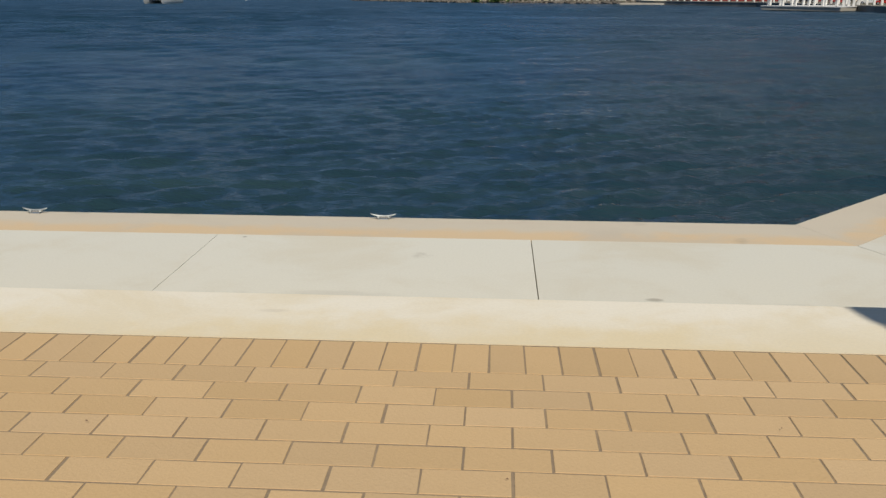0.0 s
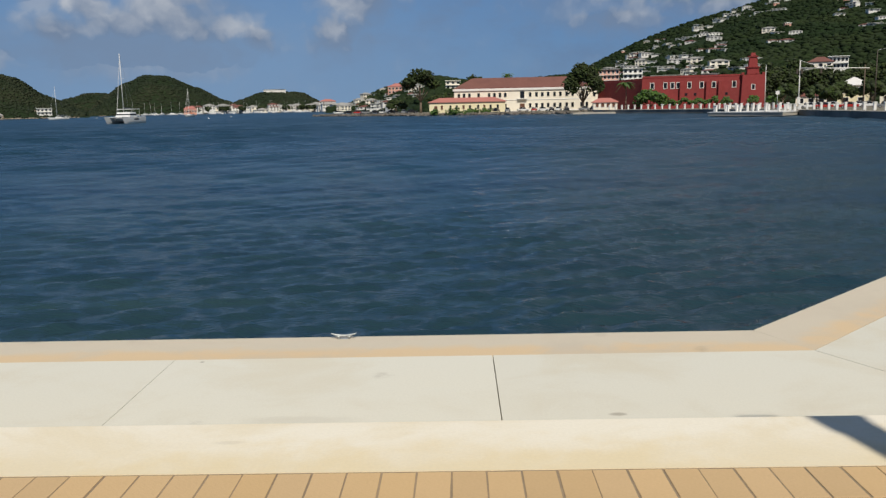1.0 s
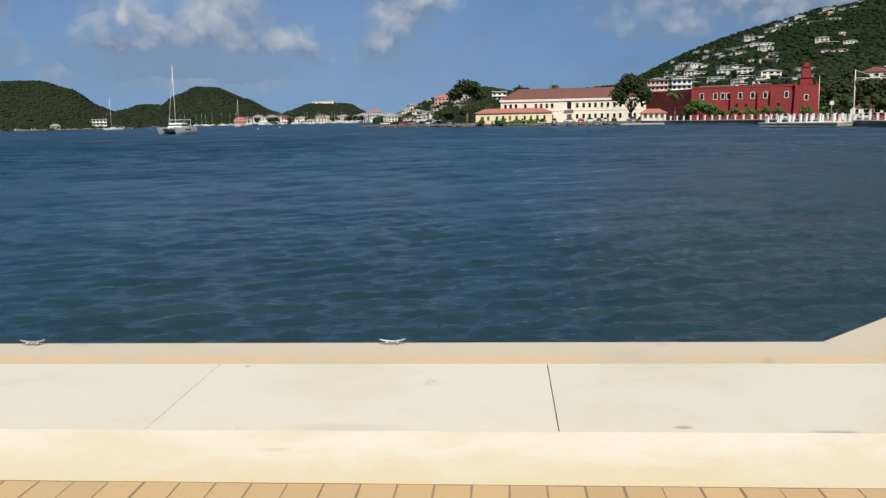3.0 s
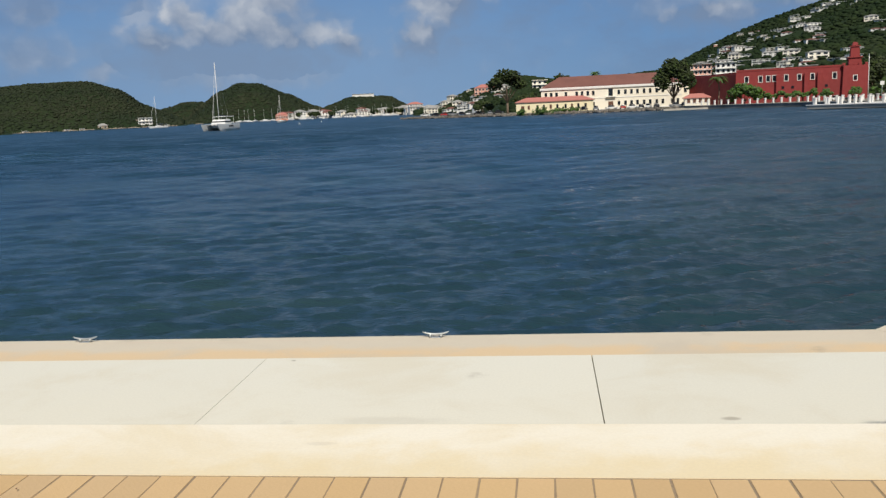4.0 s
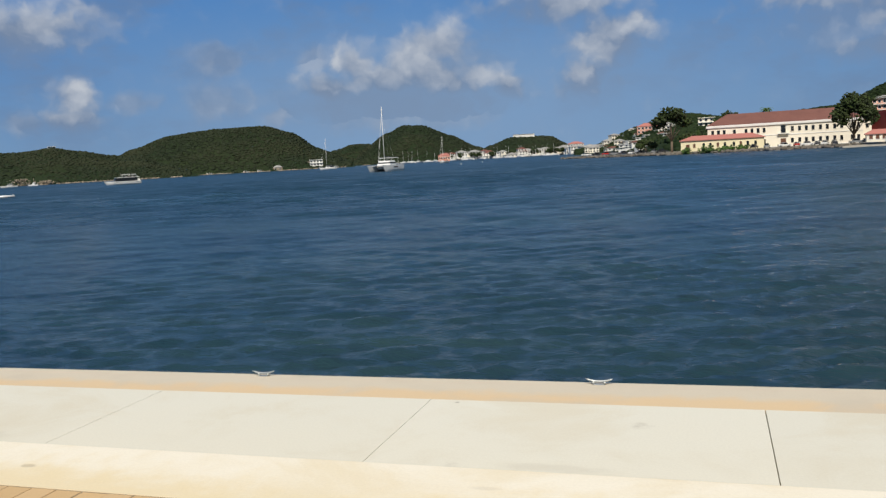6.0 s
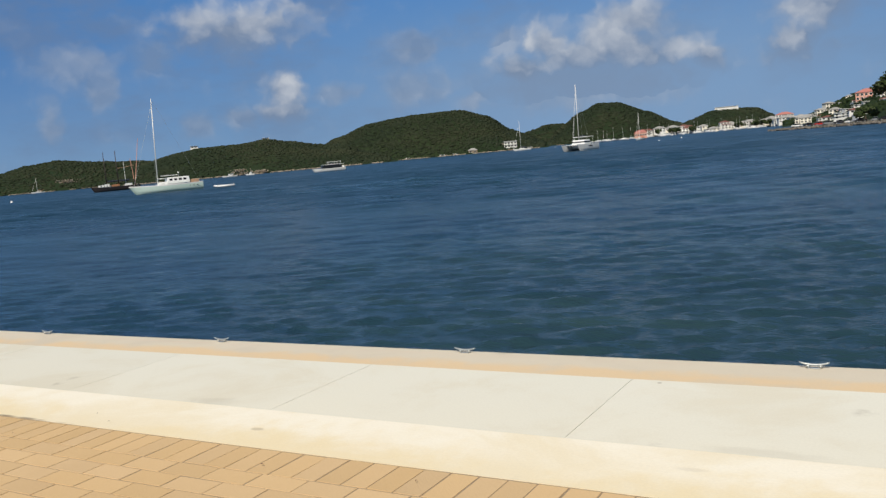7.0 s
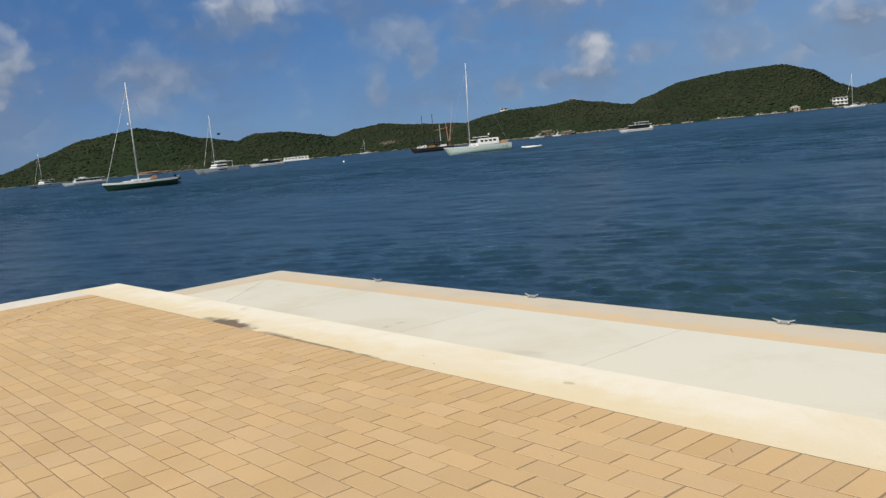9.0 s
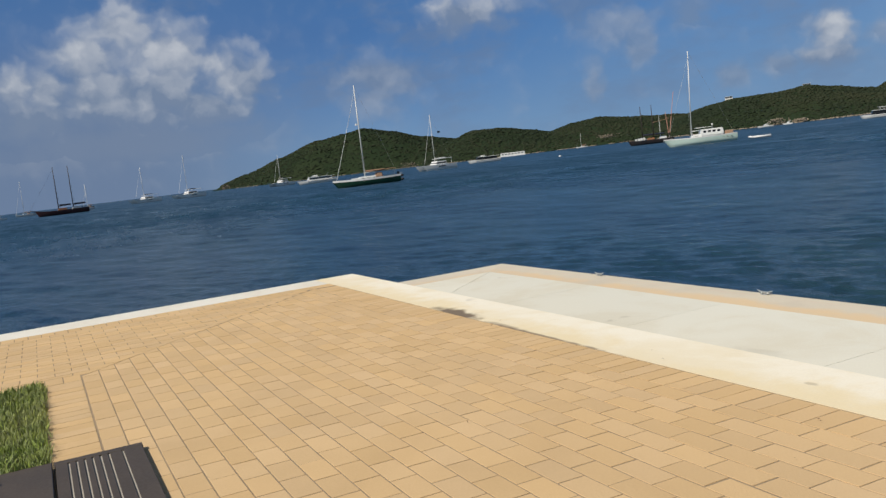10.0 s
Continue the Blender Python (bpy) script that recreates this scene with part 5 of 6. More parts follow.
def rig(t, x, foot, top, length, bow, mat="alloy", boom=4.6, r=0.11, furl="gel", cover="canvas", lines=True, rake=0.0):
    head = x + rake
    mast = part("mast", tube((x, 0, foot), (head, 0, top), r, r * 0.75, 8), mat, t, smooth=True)
    for f in (0.58,):
        part("spreader", tube((x + rake * f, -0.9, foot + (top - foot) * f), (x + rake * f, 0.9, foot + (top - foot) * f), 0.035, sides=6), mat, mast)
    if boom:
        part("boom", tube((x, 0, foot + 1.3), (x + boom, 0, foot + 1.35), r * 0.8, sides=8), mat, t)
        if cover:
            b = box(x + 0.2, x + boom - 0.2, -0.16, 0.16, foot + 1.35, foot + 1.75, 0.08)
            part("sail_cover", b, cover, t)
    if lines:
        part("forestay", tube((bow, 0, foot - 0.3), (x + rake * 0.93, 0, foot + (top - foot) * 0.93), 0.06 if furl else 0.02, 0.035 if furl else 0.02, 6), furl or "steel", t)
        part("backstay", tube((length / 2 - 0.2, 0, foot - 0.3), (head, 0, top), 0.015, sides=5), "steel", t)
        for y in (-1, 1):
            part("shroud", tube((x, y * 1.6, foot - 0.6), (x, y * 0.9, foot + (top - foot) * 0.58), 0.013, sides=5), "steel", t)
            part("shroud", tube((x, y * 0.9, foot + (top - foot) * 0.58), (head, 0, top), 0.013, sides=5), "steel", t)
    return mast


def sloop(m, length, top, hull, label, boot="red_hull", mast_at=-0.08, bimini="tan_canvas", boom=4.8, house_long=0.4, pilot=False, group="", spar=0.125, low=0.082, rail=0.16, shade=0.24, rake=0.0, sheer=0.35):
    t = thing("sailing_boat", m, label, "sailing boat", group)
    beam, free = length * 0.28, length * low
    part("hull", hull_mesh(length, beam, free, sheer), hull, t, smooth=True)
    part("deck", box(-length * 0.22, length * 0.47, -beam * 0.36, beam * 0.36, free * 0.97, free * 1.05, 0.03), "gel", t)
    part("cabin", cabin(-length * 0.18, length * (house_long - 0.18), beam * 0.55, free, free + 0.8), "gel", t)
    for k in range(3):
        x = -length * 0.12 + k * length * 0.09
        for y in (-1, 1):
            part("window", box(x, x + 0.65, y * beam * 0.255 - 0.02, y * beam * 0.255 + 0.02, free + 0.18, free + 0.42), "glass", t)
    if pilot:
        part("wheelhouse", cabin(-length * 0.05, length * 0.31, beam * 0.62, free + 0.3, free + 1.8, 0.35), "gel", t)
        for k in range(4):
            x = length * 0.0 + k * length * 0.07
            part("window", box(x, x + length * 0.045, -beam * 0.292, beam * 0.292, free + 0.98, free + 1.45), "glass", t)
        part("awning", box(-length * 0.10, length * 0.13, -beam * 0.3, beam * 0.3, free + 2.15, free + 2.3, 0.05), "gel", t)
        part("radome", tube((length * 0.16, 0, free + 2.6), (length * 0.16, 0, free + 2.95), 0.22, 0.2, 10), "gel", t)
        part("radar_post", tube((length * 0.16, 0, free + 1.7), (length * 0.16, 0, free + 2.6), 0.05, sides=6), "steel", t)
        part("aft_deck_gear", box(length * 0.33, length * 0.45, -beam * 0.25, beam * 0.25, free + 0.02, free + 0.9, 0.1), "tan_canvas", t)
    else:
        part("dodger", cabin(length * 0.10, length * 0.22, beam * 0.6, free + 0.4, free + 1.35), bimini, t)
        part("bimini", box(length * shade, length * 0.44, -beam * 0.33, beam * 0.33, free + 1.85, free + 1.95, 0.04), bimini, t)
        for x in (shade + 0.01, 0.41):
            for y in (-1, 1):
                part("bimini_post", tube((length * x, y * beam * 0.3, free), (length * x, y * beam * 0.3, free + 1.86), 0.025, sides=5), "steel", t)
        part("outboard", box(length * 0.47, length * 0.505, -0.3, 0.3, free * 0.6, free + 1.0, 0.08), "black_hull", t)
    for k in range(7):
        x = -length * 0.46 + k * length * 0.145
        y = beam * 0.42 * math.sin(min(1, (x / length + 0.5) / 0.5) * math.pi / 2)
        for s in (-1, 1):
            part("stanchion", tube((x, s * y, free), (x, s * y, free + 0.65), 0.018, sides=5), "steel", t)
    part("toe_rail", rail_mesh(length, beam, free, sheer, rail), "gel", t)
    for k in range(3):
        x = length * (0.28 + 0.06 * k)
        part("porthole", box(x, x + 0.26, -beam * 0.452, beam * 0.452, free * 0.66, free * 0.66 + 0.17, 0.04), "glass", t)
    rig(t, length * mast_at, free + 0.3, top, length, -length * 0.5 - 0.3, boom=boom, r=spar, furl=None if pilot else "gel", cover=None if pilot else bimini, rake=rake)
    return t


def catamaran(m, length, top, label, canvas="canvas", flag=False):
    t = thing("catamaran", m, label, "catamaran")
    half, free = length * 0.21, 2.0
    for s in (-1, 1):
        h = part("hull", hull_mesh(length, 1.55, free, 0.12, 0.4, 0.9), "gel", t, smooth=True)
        h.location = (0, s * half, 0)
        part("hull_window", box(-length * 0.12, length * 0.12, s * half - 0.79, s * half + 0.79, 1.2, 1.55), "glass", t)
    part("bridge_deck", box(-length * 0.18, length * 0.42, -half, half, 0.75, free + 0.02, 0.08), "gel", t)
    part("forward_beam", tube((-length * 0.42, -half, free), (-length * 0.42, half, free), 0.10, sides=8), "alloy", t)
    part("trampoline", box(-length * 0.41, -length * 0.19, -half * 0.9, half * 0.9, free - 0.16, free - 0.12), "grey_roof", t)
    part("saloon", cabin(-length * 0.16, length * 0.22, half * 1.75, free, free + 1.55, 0.8), "gel", t)
    part("saloon_window", cabin(-length * 0.145, length * 0.205, half * 1.78, free + 0.55, free + 1.2, 0.45), "glass", t)
    part("hardtop", box(-length * 0.08, length * 0.40, -half * 0.8, half * 0.8, free + 2.35, free + 2.55, 0.06), "gel", t)
    for x in (0.0, 0.38):
        for s in (-1, 1):
            part("hardtop_post", tube((length * x, s * half * 0.75, free), (length * x, s * half * 0.75, free + 2.36), 0.05, sides=6), "gel", t)
    rig(t, -length * 0.08, free + 1.2, top, length, -length * 0.42, boom=5.4, cover=canvas, r=0.12)
    if flag:
        part("flag", box(1.6, 2.9, -0.03, 0.03, top * 0.66, top * 0.66 + 0.8), "canvas", t, "small dark flag flying from the rigging")
    return t


def ferry(m, length, label, dark=False, open_top=False):
    t = thing("ferry_boat", m, label, "ferry")
    beam, free = length * 0.27, 1.2 if open_top else 1.55
    part("hull", hull_mesh(length, beam, free, 0.2, 0.35, 0.95), "gel", t, smooth=True)
    part("rub_rail", box(-length * 0.3, length * 0.49, -beam * 0.51, beam * 0.51, free * 0.72, free * 0.84, 0.03), "grey_roof", t)
    # dark: window glass all over, standing in for shade under the tour boat's roof
    part("deck_house", cabin(-length * 0.30, length * 0.40, beam * 0.8, free, free + 1.45, 0.9), "glass" if dark else "gel", t)
    if not dark:
        for k in range(7):
            x = -length * 0.24 + k * length * 0.088
            part("window", box(x, x + length * 0.075, -beam * 0.405, beam * 0.405, free + 0.55, free + 1.15), "glass", t)
    part("roof", box(-length * 0.25, length * 0.46, -beam * 0.46, beam * 0.46, free + 1.46, free + 1.62, 0.06), "gel", t)
    if open_top:
        part("upper_canopy", box(-length * 0.08, length * 0.38, -beam * 0.42, beam * 0.42, free + 2.55, free + 2.72, 0.06), "gel", t)
        for k in range(5):
            x = -length * 0.04 + k * length * 0.1
            for s in (-1, 1):
                part("canopy_post", tube((x, s * beam * 0.4, free + 1.6), (x, s * beam * 0.4, free + 2.56), 0.05, sides=6), "gel", t)
        part("upper_seats", box(-length * 0.02, length * 0.34, -beam * 0.34, beam * 0.34, free + 1.62, free + 2.1, 0.05), "black_hull", t)
        part("stern_rail", box(length * 0.40, length * 0.47, -beam * 0.42, beam * 0.42, free, free + 0.75, 0.05), "gel", t)
    else:
        part("wheelhouse", cabin(-length * 0.17, length * 0.02, beam * 0.55, free + 1.6, free + 2.3, 0.6), "gel", t)
        part("windscreen", cabin(-length * 0.175, length * 0.01, beam * 0.56, free + 1.78, free + 2.08, 0.35), "glass", t)
        part("aerial", tube((length * 0.26, 0, free + 1.6), (length * 0.31, 0, free + 3.4), 0.05, 0.03, 5), "steel", t)
    return t


def schooner(m, length, tops, hull, label, crane=False):
    t = thing("schooner", m, label, "schooner")
    beam, free = length * 0.24, length * 0.085
    part("hull", hull_mesh(length, beam, free, 0.55, 0.45, 0.7), hull, t, smooth=True)
    part("bulwark", box(-length * 0.30, length * 0.45, -beam * 0.44, beam * 0.44, free * 0.96, free + 0.3, 0.05), hull, t)
    part("bowsprit", tube((-length * 0.48, 0, free * 1.25), (-length * 0.68, 0, free * 1.9), 0.16, 0.07, 8), "spar", t)
    part("deck_house", cabin(-length * 0.12, length * 0.06, beam * 0.45, free, free + 1.1), "wood", t)
    part("deck_house", cabin(length * 0.16, length * 0.34, beam * 0.5, free, free + 1.2), "gel", t)
    part("awning", box(length * 0.10, length * 0.42, -beam * 0.4, beam * 0.4, free + 2.2, free + 2.3, 0.03), "canvas", t)
    for x in (0.12, 0.40):
        for s in (-1, 1):
            part("awning_post", tube((length * x, s * beam * 0.36, free), (length * x, s * beam * 0.36, free + 2.2), 0.04, sides=5), "spar", t)
    for k, (x, top) in enumerate(tops):
        part("mast", tube((length * x, 0, free), (length * x, 0, top), 0.22, 0.12, 8), "spar", t, smooth=True)
        part("boom", tube((length * x, 0, free + 2.0), (length * (x + 0.26), 0, free + 2.2), 0.12, sides=8), "spar", t)
        part("furled_sail", box(length * x + 0.4, length * (x + 0.25), -0.2, 0.2, free + 2.2, free + 2.75, 0.12), "canvas", t)
        for s in (-1, 1):
            part("shroud", tube((length * x + 0.5, s * beam * 0.42, free), (length * x, 0, top * 0.9), 0.02, sides=5), "spar", t)
    part("forestay", tube((-length * 0.66, 0, free * 1.85), (length * tops[0][0], 0, tops[0][1] * 0.95), 0.02, sides=5), "spar", t)
    if crane:
        part("derrick", tube((length * 0.40, 0, free), (length * 0.58, 0, tops[0][1] * 1.3), 0.14, 0.08, 8), "pink", t)
        part("derrick", tube((length * 0.40, 0.3, free), (length * 0.36, 0.3, tops[0][1] * 0.8), 0.13, 0.09, 8), "pink", t)
        part("derrick_boom", tube((length * 0.05, 0, tops[0][1] * 0.56), (length * 0.42, 0, tops[0][1] * 0.62), 0.10, sides=6), "tan_canvas", t)
        part("mizzen_mast", tube((length * 0.20, 0, free), (length * 0.20, 0, tops[0][1] * 0.72), 0.12, 0.08, 8), "alloy", t, "short white mizzen mast")
        for x in (-0.40, -0.33, -0.27, -0.21):
            part("deck_locker", box(length * x, length * x + 0.8, -0.9, 0.9, free + 0.3, free + 1.1 + 2.0 * (x + 0.4), 0.08), "gel", t)
    return t


def motor_boat(m, length, label):
    t = thing("motor_boat", m, label, "motor boat")
    part("hull", hull_mesh(length, length * 0.34, 0.9, 0.3, 0.5, 0.95), "gel", t, smooth=True)
    part("cabin", cabin(-length * 0.15, length * 0.2, length * 0.24, 0.9, 2.0, 0.5), "gel", t)
    part("window", cabin(-length * 0.14, length * 0.19, length * 0.245, 1.35, 1.75, 0.3), "glass", t)
    part("hardtop", box(-length * 0.05, length * 0.3, -length * 0.13, length * 0.13, 2.3, 2.4, 0.03), "gel", t)
    for x in (0.0, 0.28):
        for s in (-1, 1):
            part("hardtop_post", tube((length * x, s * length * 0.11, 0.9), (length * x, s * length * 0.11, 2.3), 0.04, sides=5), "steel", t)
    return t


catamaran(facing(20.95, 292, SEA, 64), 13.5, 21.6, "white sailing catamaran at anchor, bows towards the quay")
sloop(facing(24.75, 640, SEA, 25), 13, 22.0, "gel", "white sailing sloop anchored before the hill", bimini="canvas")
sloop(facing(17.15, 640, SEA, 65), 13, 19.5, "gel", "white sailing yacht with orange canvas at anchor", bimini="orange")
sloop(facing(47.68, 212, SEA, 12), 15.2, 21.6, "mint", "mint green motor sailer with a white wheelhouse at anchor", mast_at=-0.165, pilot=True, boom=3.6, spar=0.12, low=0.10, sheer=0.18, rake=0.8)
schooner(facing(50.75, 372, SEA, 8), 17.5, ((-0.22, 15.6), (0.04, 16.0)), "black_hull", "black-hulled schooner with dark masts and an orange derrick", crane=True)
t = thing("dinghy", facing(44.3, 205, SEA, 6), "white inflatable dinghy floating alone", "dinghy")
b = bmesh.new()
for s in (-1, 1):
    tube((-1.5, s * 0.75, 0.28), (2.3, s * 0.75, 0.26), 0.26, 0.24, 10, bm=b)
    tube((-1.5, s * 0.75, 0.28), (-2.3, 0, 0.42), 0.26, 0.22, 10, bm=b)
part("side_tube", b, "gel", t, smooth=True)
part("floor", box(-1.6, 2.2, -0.6, 0.6, 0.05, 0.14), "grey_roof", t)
part("transom", box(2.0, 2.1, -0.6, 0.6, 0.1, 0.62, 0.02), "gel", t)
ferry(facing(37.5, 368, SEA, 8), 13.0, "white tour boat with an open upper canopy", dark=True, open_top=True)
motor_boat(facing(43.9, 610, SEA, 15), 9.5, "white motor boat near the shore")
motor_boat(facing(42.6, 640, SEA, -10), 6.0, "small white motor boat near the shore")
sloop(facing(55.2, 880, SEA, 10), 11, 14.0, "gel", "small white sailing boat near the far shore")
ferry(facing(61.6, 465, SEA, 6), 16.5, "white passenger ferry with dark windows", dark=True)
green = sloop(facing(69.4, 190, SEA, 10), 13.8, 21.7, "green_hull", "dark green sloop with tan canvas at anchor", mast_at=-0.055, boom=4.6, low=0.084, sheer=0.2, rail=0.34, shade=0.05)
part("radome", tube((-1.25, 0, 13.1), (-1.25, 0, 13.5), 0.24, 0.22, 10), "gel", green)
part("radome_bracket", tube((-0.7, 0, 13.2), (-1.1, 0, 13.25), 0.05, sides=6), "alloy", green)
part("davit", tube((6.3, -0.9, 0.9), (7.4, -0.9, 1.9), 0.05, sides=6), "steel", green)
part("davit", tube((6.3, 0.9, 0.9), (7.4, 0.9, 1.9), 0.05, sides=6), "steel", green)
b = bmesh.new()
for s in (0.45, 1.25):
    tube((7.25, -1.5, s), (7.25, 1.3, s), 0.28, 0.24, 10, bm=b)
part("hung_dinghy", b, "black_hull", green, "black inflatable dinghy hung across the stern", smooth=True)
b = box(-3.9, -2.1, -0.55, 0.55, 1.25, 1.75, 0.2, segments=2)
part("deck_dinghy", b, "gel", green, "upturned white dinghy lashed on the foredeck")
catamaran(facing(64.75, 362, SEA, 30), 14.5, 23.0, "white sailing catamaran with a furled genoa at anchor", "gel", True)
catamaran(facing(75.0, 560, SEA, 40), 15, 20.0, "white sailing catamaran beside a tour boat")
ferry(facing(72.7, 425, SEA, 8), 17.5, "low white tour boat with a long roof")
catamaran(facing(80.85, 500, SEA, 28), 15.5, 23.5, "white sailing catamaran with a dark sail cover")
catamaran(facing(83.5, 540, SEA, 28), 15.5, 21.0, "grey-white sailing catamaran far out in the bay")
schooner(facing(88.3, 415, SEA, 10), 20.5, ((-0.10, 21.0), (0.20, 21.0)), "red_hull", "dark red two-masted schooner at anchor")
sloop(facing(90.4, 640, SEA, 20), 12, 24.0, "gel", "white sloop far behind the schooner")
sloop(facing(86.9, 520, SEA, 60), 10, 14.0, "gel", "small white sloop behind the schooner")
motor_boat(facing(92.0, 520, SEA, 20), 10, "white motor boat far out in the bay")

first = None
rng = random.Random(77)
for k in range(26):
    a = 9.5 + 11 * (k + rng.random()) / 26
    d = 1060 + rng.uniform(0, 50)
    m = facing(a, d, SEA, rng.uniform(-70, 70)) @ Matrix.Scale(1, 4)
    if first is None:
        first = thing("moored_yacht", m, "white yacht moored in the far marina", "sailing boat", "yachts in the marina")
        part("hull", hull_mesh(13, 3.8, 1.3), "gel", first, smooth=True)
        part("cabin", cabin(-3, 3, 2.4, 1.3, 2.3), "gel", first)
        part("mast", tube((-1, 0, 1.3), (-1, 0, 15), 0.08, 0.06, 6), "alloy", first)
        part("boom", tube((-1, 0, 3.0), (4, 0, 3.0), 0.2, sides=6), "canvas", first)
    else:
        copy_thing(first, m)

first = None
for a, d in ((56.7, 300), (16.0, 420), (14.6, 500), (22.6, 700)):
    if first is None:
        first = thing("mooring_buoy", facing(a, d, SEA), "round white mooring buoy on the water", "buoy", "mooring buoys")
        b = bmesh.new()
        bmesh.ops.create_uvsphere(b, u_segments=14, v_segments=8, radius=0.42)
        part("float", b, "gel", first, smooth=True)
        part("ring", tube((0, 0, 0.36), (0, 0, 0.6), 0.05, sides=6), "steel", first)
    else:
        copy_thing(first, facing(a, d, SEA))

# ---- on the quay ----
grate = thing("floor_grate", pose(0, 0, 0), "dark steel floor grate with pale slots, flush beside the lawn", "grate")
GX0, GX1, GY0, GY1 = -5.70, -3.9, -0.22, 0.29
part("bed", box(GX0 + 0.03, GX1 - 0.03, GY0 + 0.03, GY1 - 0.03, 0.004, 0.030), "pier", grate)
slots = (-0.14, -0.095, -0.05, -0.005, 0.04, 0.088, 0.168)
edges = [GY0] + list(slots) + [GY1]
for p, q in zip(edges, edges[1:]):
    part("bar", box(GX0 + 0.07, GX1 - 0.07, p + 0.006, q - 0.006, 0.022, 0.038, 0.002), "dark_steel", grate)
part("frame", box(GX0, GX0 + 0.07, GY0, GY1, 0.004, 0.040, 0.003), "dark_steel", grate)
part("frame", box(GX1 - 0.07, GX1, GY0, GY1, 0.004, 0.040, 0.003), "dark_steel", grate)
cover = thing("cover_plate", pose(0, 0, 0), "plain dark grey cover plate beside the grate", "cover plate")
part("plate", box(GX0, GX1, -0.95, GY0 - 0.012, 0.004, 0.042, 0.004), "dark_steel", cover)
part("lifting_post", tube((-5.45, -0.62, 0.042), (-5.45, -0.62, 0.16), 0.02, sides=10), "white", cover)

lawn = thing("lawn", pose(0, 0, 0), "mown green grass plot edged with pavers", "grass", kind="stuff")
part("soil", box(-8.40, -5.72, -4.2, -0.262, -0.02, 0.012), "soil", lawn)
part("soil", box(-5.72, -3.88, -4.2, -0.965, -0.02, 0.012), "soil", lawn)
rng = np.random.default_rng(4)
n = 30000
bx = rng.uniform(-8.41, -5.70, n)
by = -0.25 - rng.random(n) ** 1.2 * 2.6 + rng.normal(0, 0.012, n)
hh = rng.uniform(0.03, 0.075, n)
ang = rng.random(n) * 2 * math.pi
wd = rng.uniform(0.003, 0.006, n)
bx[26000:] = rng.uniform(-5.70, -3.9, 4000)
by[26000:] = rng.uniform(-2.8, -0.97, 4000)
lean = rng.normal(0, 0.022, (n, 2))
base = np.stack([bx, by, np.full(n, 0.01)], -1)
side = np.stack([np.cos(ang) * wd, np.sin(ang) * wd, np.zeros(n)], -1)
mid = base + np.stack([lean[:, 0] * 0.35, lean[:, 1] * 0.35, hh * 0.6], -1)
tip = base + np.stack([lean[:, 0], lean[:, 1], hh], -1)
v = np.stack([base - side, base + side, mid + side * 0.7, mid - side * 0.7, tip], 1).reshape(-1, 3)
k5 = np.arange(n) * 5
faces = [(k, k + 1, k + 2, k + 3) for k in k5.tolist()] + [(k + 3, k + 2, k + 4) for k in k5.tolist()]
raw("blades", v.tolist(), faces, "grass", lawn)

lamp = thing("lamp_post", pose(3.02, -0.85, 0.0), "tall square dark lamp post standing on the paving", "lamp")
part("shaft", box(-0.10, 0.10, -0.10, 0.10, 0.02, 5.4, 0.012), "dark_steel", lamp)
part("base_plate", box(-0.18, 0.18, -0.18, 0.18, 0.0, 0.02), "dark_steel", lamp)
part("lamp_head", box(-0.12, 0.12, -0.12, 0.12, 5.404, 5.95, 0.02), "white", lamp)

# leaves and grit lying about
rng = random.Random(8)
litter = thing("fallen_leaves", pose(0, 0, 0), "few small dry leaves and grit scattered on the quay", "leaves", kind="stuff")
b = bmesh.new()
for k in range(26):
    x, y = rng.uniform(-9.5, 3.0), rng.uniform(1.6, 4.1)
    r, t0 = rng.uniform(0.004, 0.010), rng.uniform(0, 6.3)
    z = 0.012
    ring = [b.verts.new((x + r * c * math.cos(t0) - r * 0.45 * s * math.sin(t0), y + r * c * math.sin(t0) + r * 0.45 * s * math.cos(t0), z + 0.004 * abs(s)))
            for c, s in ((-1, 0), (-0.3, -1), (0.5, -0.8), (1, 0), (0.5, 0.8), (-0.3, 1))]
    b.faces.new(ring)
part("leaf_scatter", b, "shutter", litter)

# ---- pavers ----
PL, PW, JOINT = 0.3011, 0.1532, 0.0090
pave = thing("pavement", pose(0, 0, 0), "tan clay paver promenade laid in running bond", "pavement", kind="structure")


def paver_rings(poly, drop=0.0008, cham=0.0018, level=0.03):
    cx, cy = sum(p[0] for p in poly) / len(poly), sum(p[1] for p in poly) / len(poly)
    size = max(math.hypot(p[0] - cx, p[1] - cy) for p in poly)
    f = max(0.3, 1 - cham / max(0.02, size * 0.6))
    top = [(cx + (x - cx) * f, cy + (y - cy) * f, 0.0) for x, y in poly]
    low = [(x, y, -drop) for x, y in poly]
    foot = [(x, y, -level) for x, y in poly]
    return top + low + foot


def paver_faces(n, k0=0):
    f = [tuple(range(k0, k0 + n))]
    for r in (0, n):
        for k in range(n):
            j = (k + 1) % n
            f.append((k0 + r + k, k0 + r + n + k, k0 + r + n + j, k0 + r + j))
    return f


def rect(cx, cy, lx, ly):
    return [(cx - lx / 2, cy - ly / 2), (cx + lx / 2, cy - ly / 2), (cx + lx / 2, cy + ly / 2), (cx - lx / 2, cy + ly / 2)]


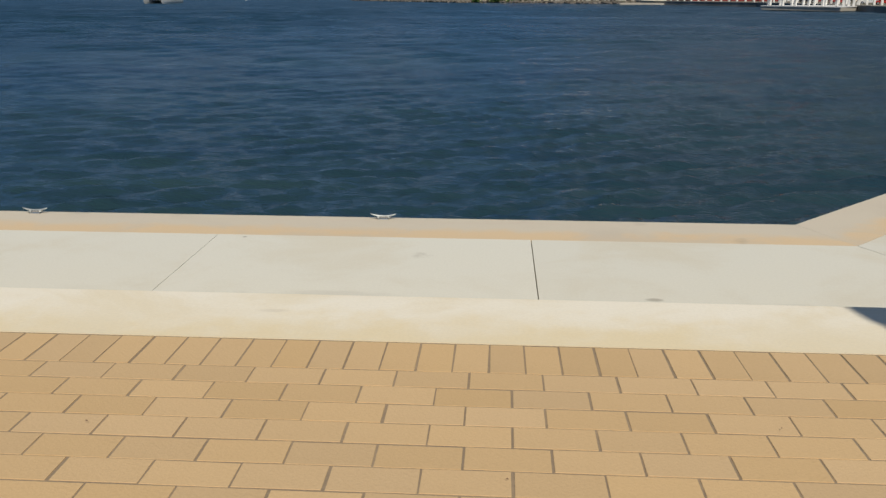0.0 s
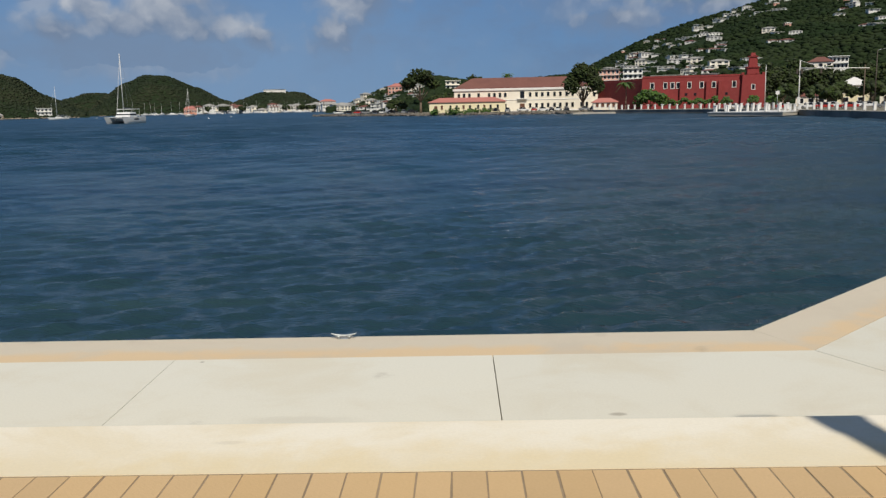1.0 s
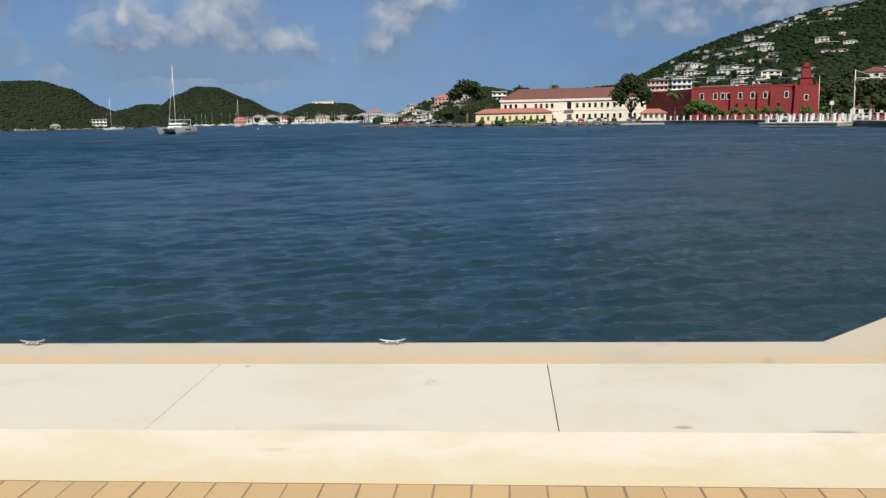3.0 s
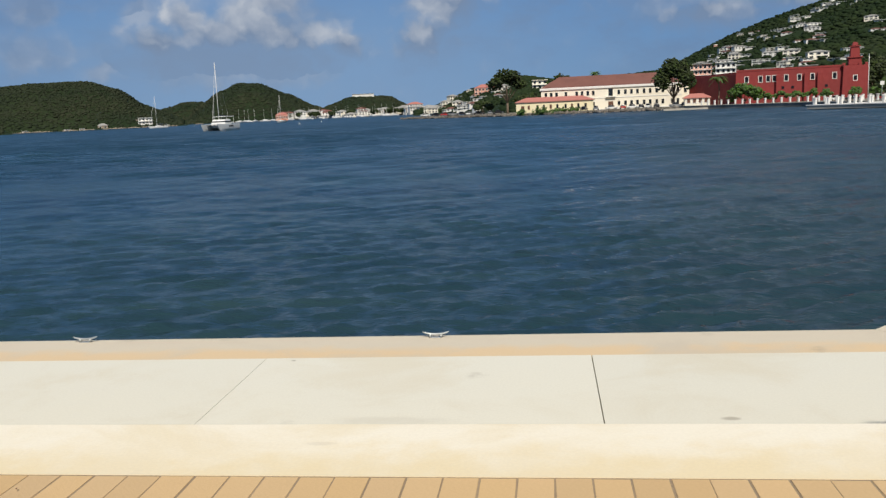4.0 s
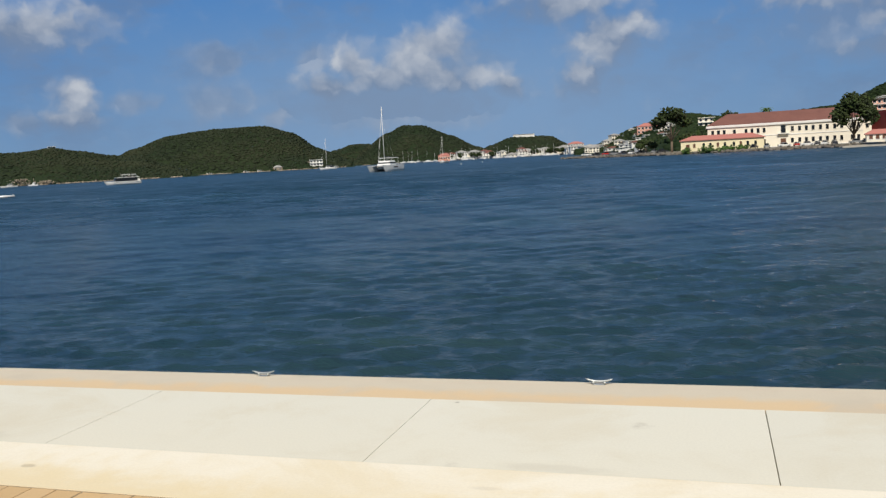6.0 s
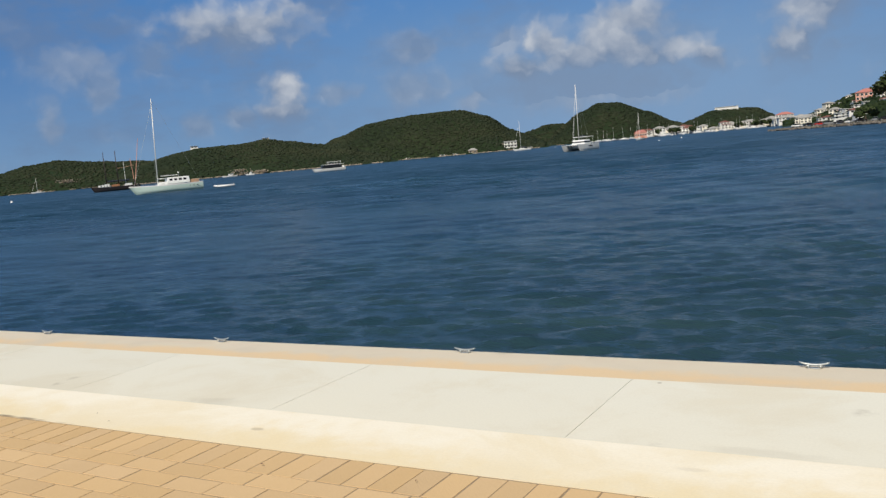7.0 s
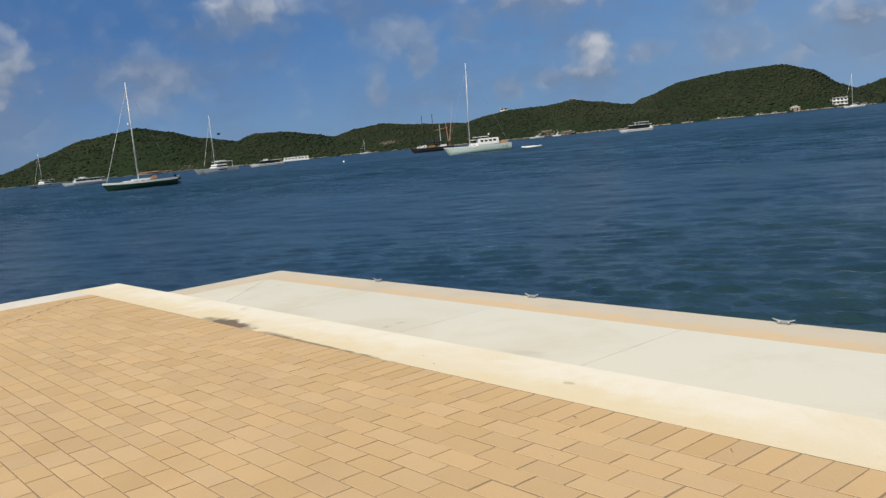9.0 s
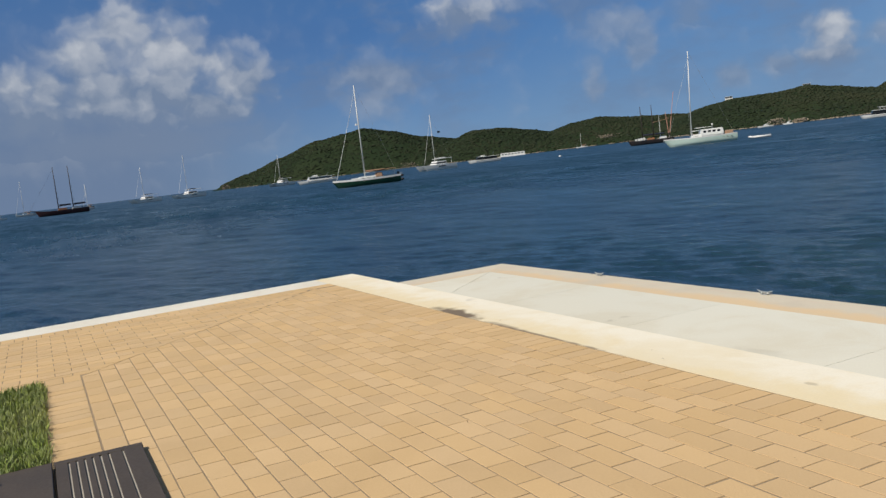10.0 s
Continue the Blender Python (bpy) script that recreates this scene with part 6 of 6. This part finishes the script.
def clip(poly, a, b, c):
    """What is left of a polygon where a*x + b*y <= c."""
    out = []
    for (x0, y0), (x1, y1) in zip(poly, poly[1:] + poly[:1]):
        d0, d1 = a * x0 + b * y0 - c, a * x1 + b * y1 - c
        if d0 <= 0:
            out.append((x0, y0))
        if (d0 < 0 < d1) or (d1 < 0 < d0):
            t = d0 / (d0 - d1)
            out.append((x0 + (x1 - x0) * t, y0 + (y1 - y0) * t))
    return out


def area(poly):
    return abs(sum(x0 * y1 - x1 * y0 for (x0, y0), (x1, y1) in zip(poly, poly[1:] + poly[:1]))) / 2


jig = random.Random(12)
lying, standing, odd = [], [], []                        # whole pavers along x, along y, and cut ones
y_top = Y_BRICK - 0.002
x0 = -0.168
for k in range(-77, 92):                                 # soldier course beside the coping
    x = x0 + PW * (k + 0.5)
    if x > X_PAVE_END + 0.35:
        standing.append((x, y_top - PL / 2))
row = 0
y = y_top - PL - PW / 2
while y > -4.2:                                          # running bond along the quay
    start = -0.096 if row % 2 == 0 else 0.076
    start += 0.004 * math.sin(row * 2.1)
    for k in range(-40, 47):
        x = start + PL * (k + 0.5)
        poly = rect(x, y, PL - JOINT, PW - JOINT)
        poly = clip(poly, -1.0, -0.986, 8.52 - 0.008)    # the diagonal change of direction
        if not poly:
            continue
        if y < 0.10:                                     # clear of the lawn and its border
            if y < 0.06 and -8.9 < x < -3.6:
                poly = clip(poly, -1.0, 0.0, 3.87)
                if not poly:
                    continue
            if x <= -8.7:
                continue
            if x < -3.9 and y > -0.02:
                poly = clip(poly, 0.0, -1.0, -0.062)
                if not poly:
                    continue
        if area(poly) < 0.004:
            continue
        if len(poly) == 4 and abs(area(poly) - (PL - JOINT) * (PW - JOINT)) < 1e-5:
            lying.append((x, y))
        else:
            odd.append(poly)
    y -= PW
    row += 1
for k in range(0, 17):                                   # border beside the lawn
    standing.append((-8.40 + PW * (k + 0.5), -0.0865))
for k in range(30):
    odd.append(rect(-8.56, 0.064 - PW * (k + 0.5), PL - JOINT, PW - JOINT))
for k in range(50):                                      # border beside the end coping
    odd.append(rect(X_PAVE_END + PL / 2 + 0.002, y_top - PW * (k + 0.5), PL - JOINT, PW - JOINT))
row = 0
x = X_PAVE_END + PL + PW / 2
while x < -8.4:                                          # bond across the end of the quay
    for k in range(-16, 13):
        y = PL * (k + (0.5 if row % 2 else 0.0))
        poly = clip(rect(x, y, PW - JOINT, PL - JOINT), 1.0, 0.986, -8.52 - 0.008)
        poly = clip(poly, 0, 1, y_top - PL - 0.006) if poly else poly
        if poly and y < 0.1:
            poly = clip(poly, 1, 0, -8.72)
        if poly and area(poly) > 0.004:
            odd.append(poly)
    x += PW
    row += 1

near_l = [p for p in lying if -4.2 < p[0] < 2.3 and 2.15 < p[1]]
near_s = [p for p in standing if -4.2 < p[0] < 2.6 and p[1] > 3]
whole = {}
for key, (lx, ly) in (("lying", (PL - JOINT, PW - JOINT)), ("standing", (PW - JOINT, PL - JOINT))):
    me = bpy.data.meshes.new("brick")
    me.from_pydata(paver_rings(rect(0, 0, lx, ly)), [], paver_faces(4))
    me.materials.append(MATS["brick"])
    whole[key] = me
for key, spots in (("lying", near_l), ("standing", near_s)):
    for x, y in spots[:300]:
        ob = new("brick", whole[key])
        ob.parent = pave
        ob.matrix_local = pose(x + jig.gauss(0, 0.0012), y + jig.gauss(0, 0.0012), jig.uniform(-0.0004, 0.0012), jig.gauss(0, 0.14), jig.gauss(0, 0.12), jig.gauss(0, 0.25))
skip = set(near_l) | set(near_s)
verts, faces = [], []
rest = [rect(x, y, PL - JOINT, PW - JOINT) for x, y in lying if (x, y) not in skip]
rest += [rect(x, y, PW - JOINT, PL - JOINT) for x, y in standing if (x, y) not in skip]
for poly in rest + odd:
    dz, tx, ty = jig.uniform(-0.0004, 0.0012), jig.gauss(0, 0.002), jig.gauss(0, 0.002)
    ring = paver_rings(poly)
    cx, cy = poly[0]
    faces += paver_faces(len(poly), len(verts))
    verts += [(px, py, pz + dz + (px - cx) * tx + (py - cy) * ty) for px, py, pz in ring]
tagged(raw("further_bricks", verts, faces, "brick", pave), kind="stuff")
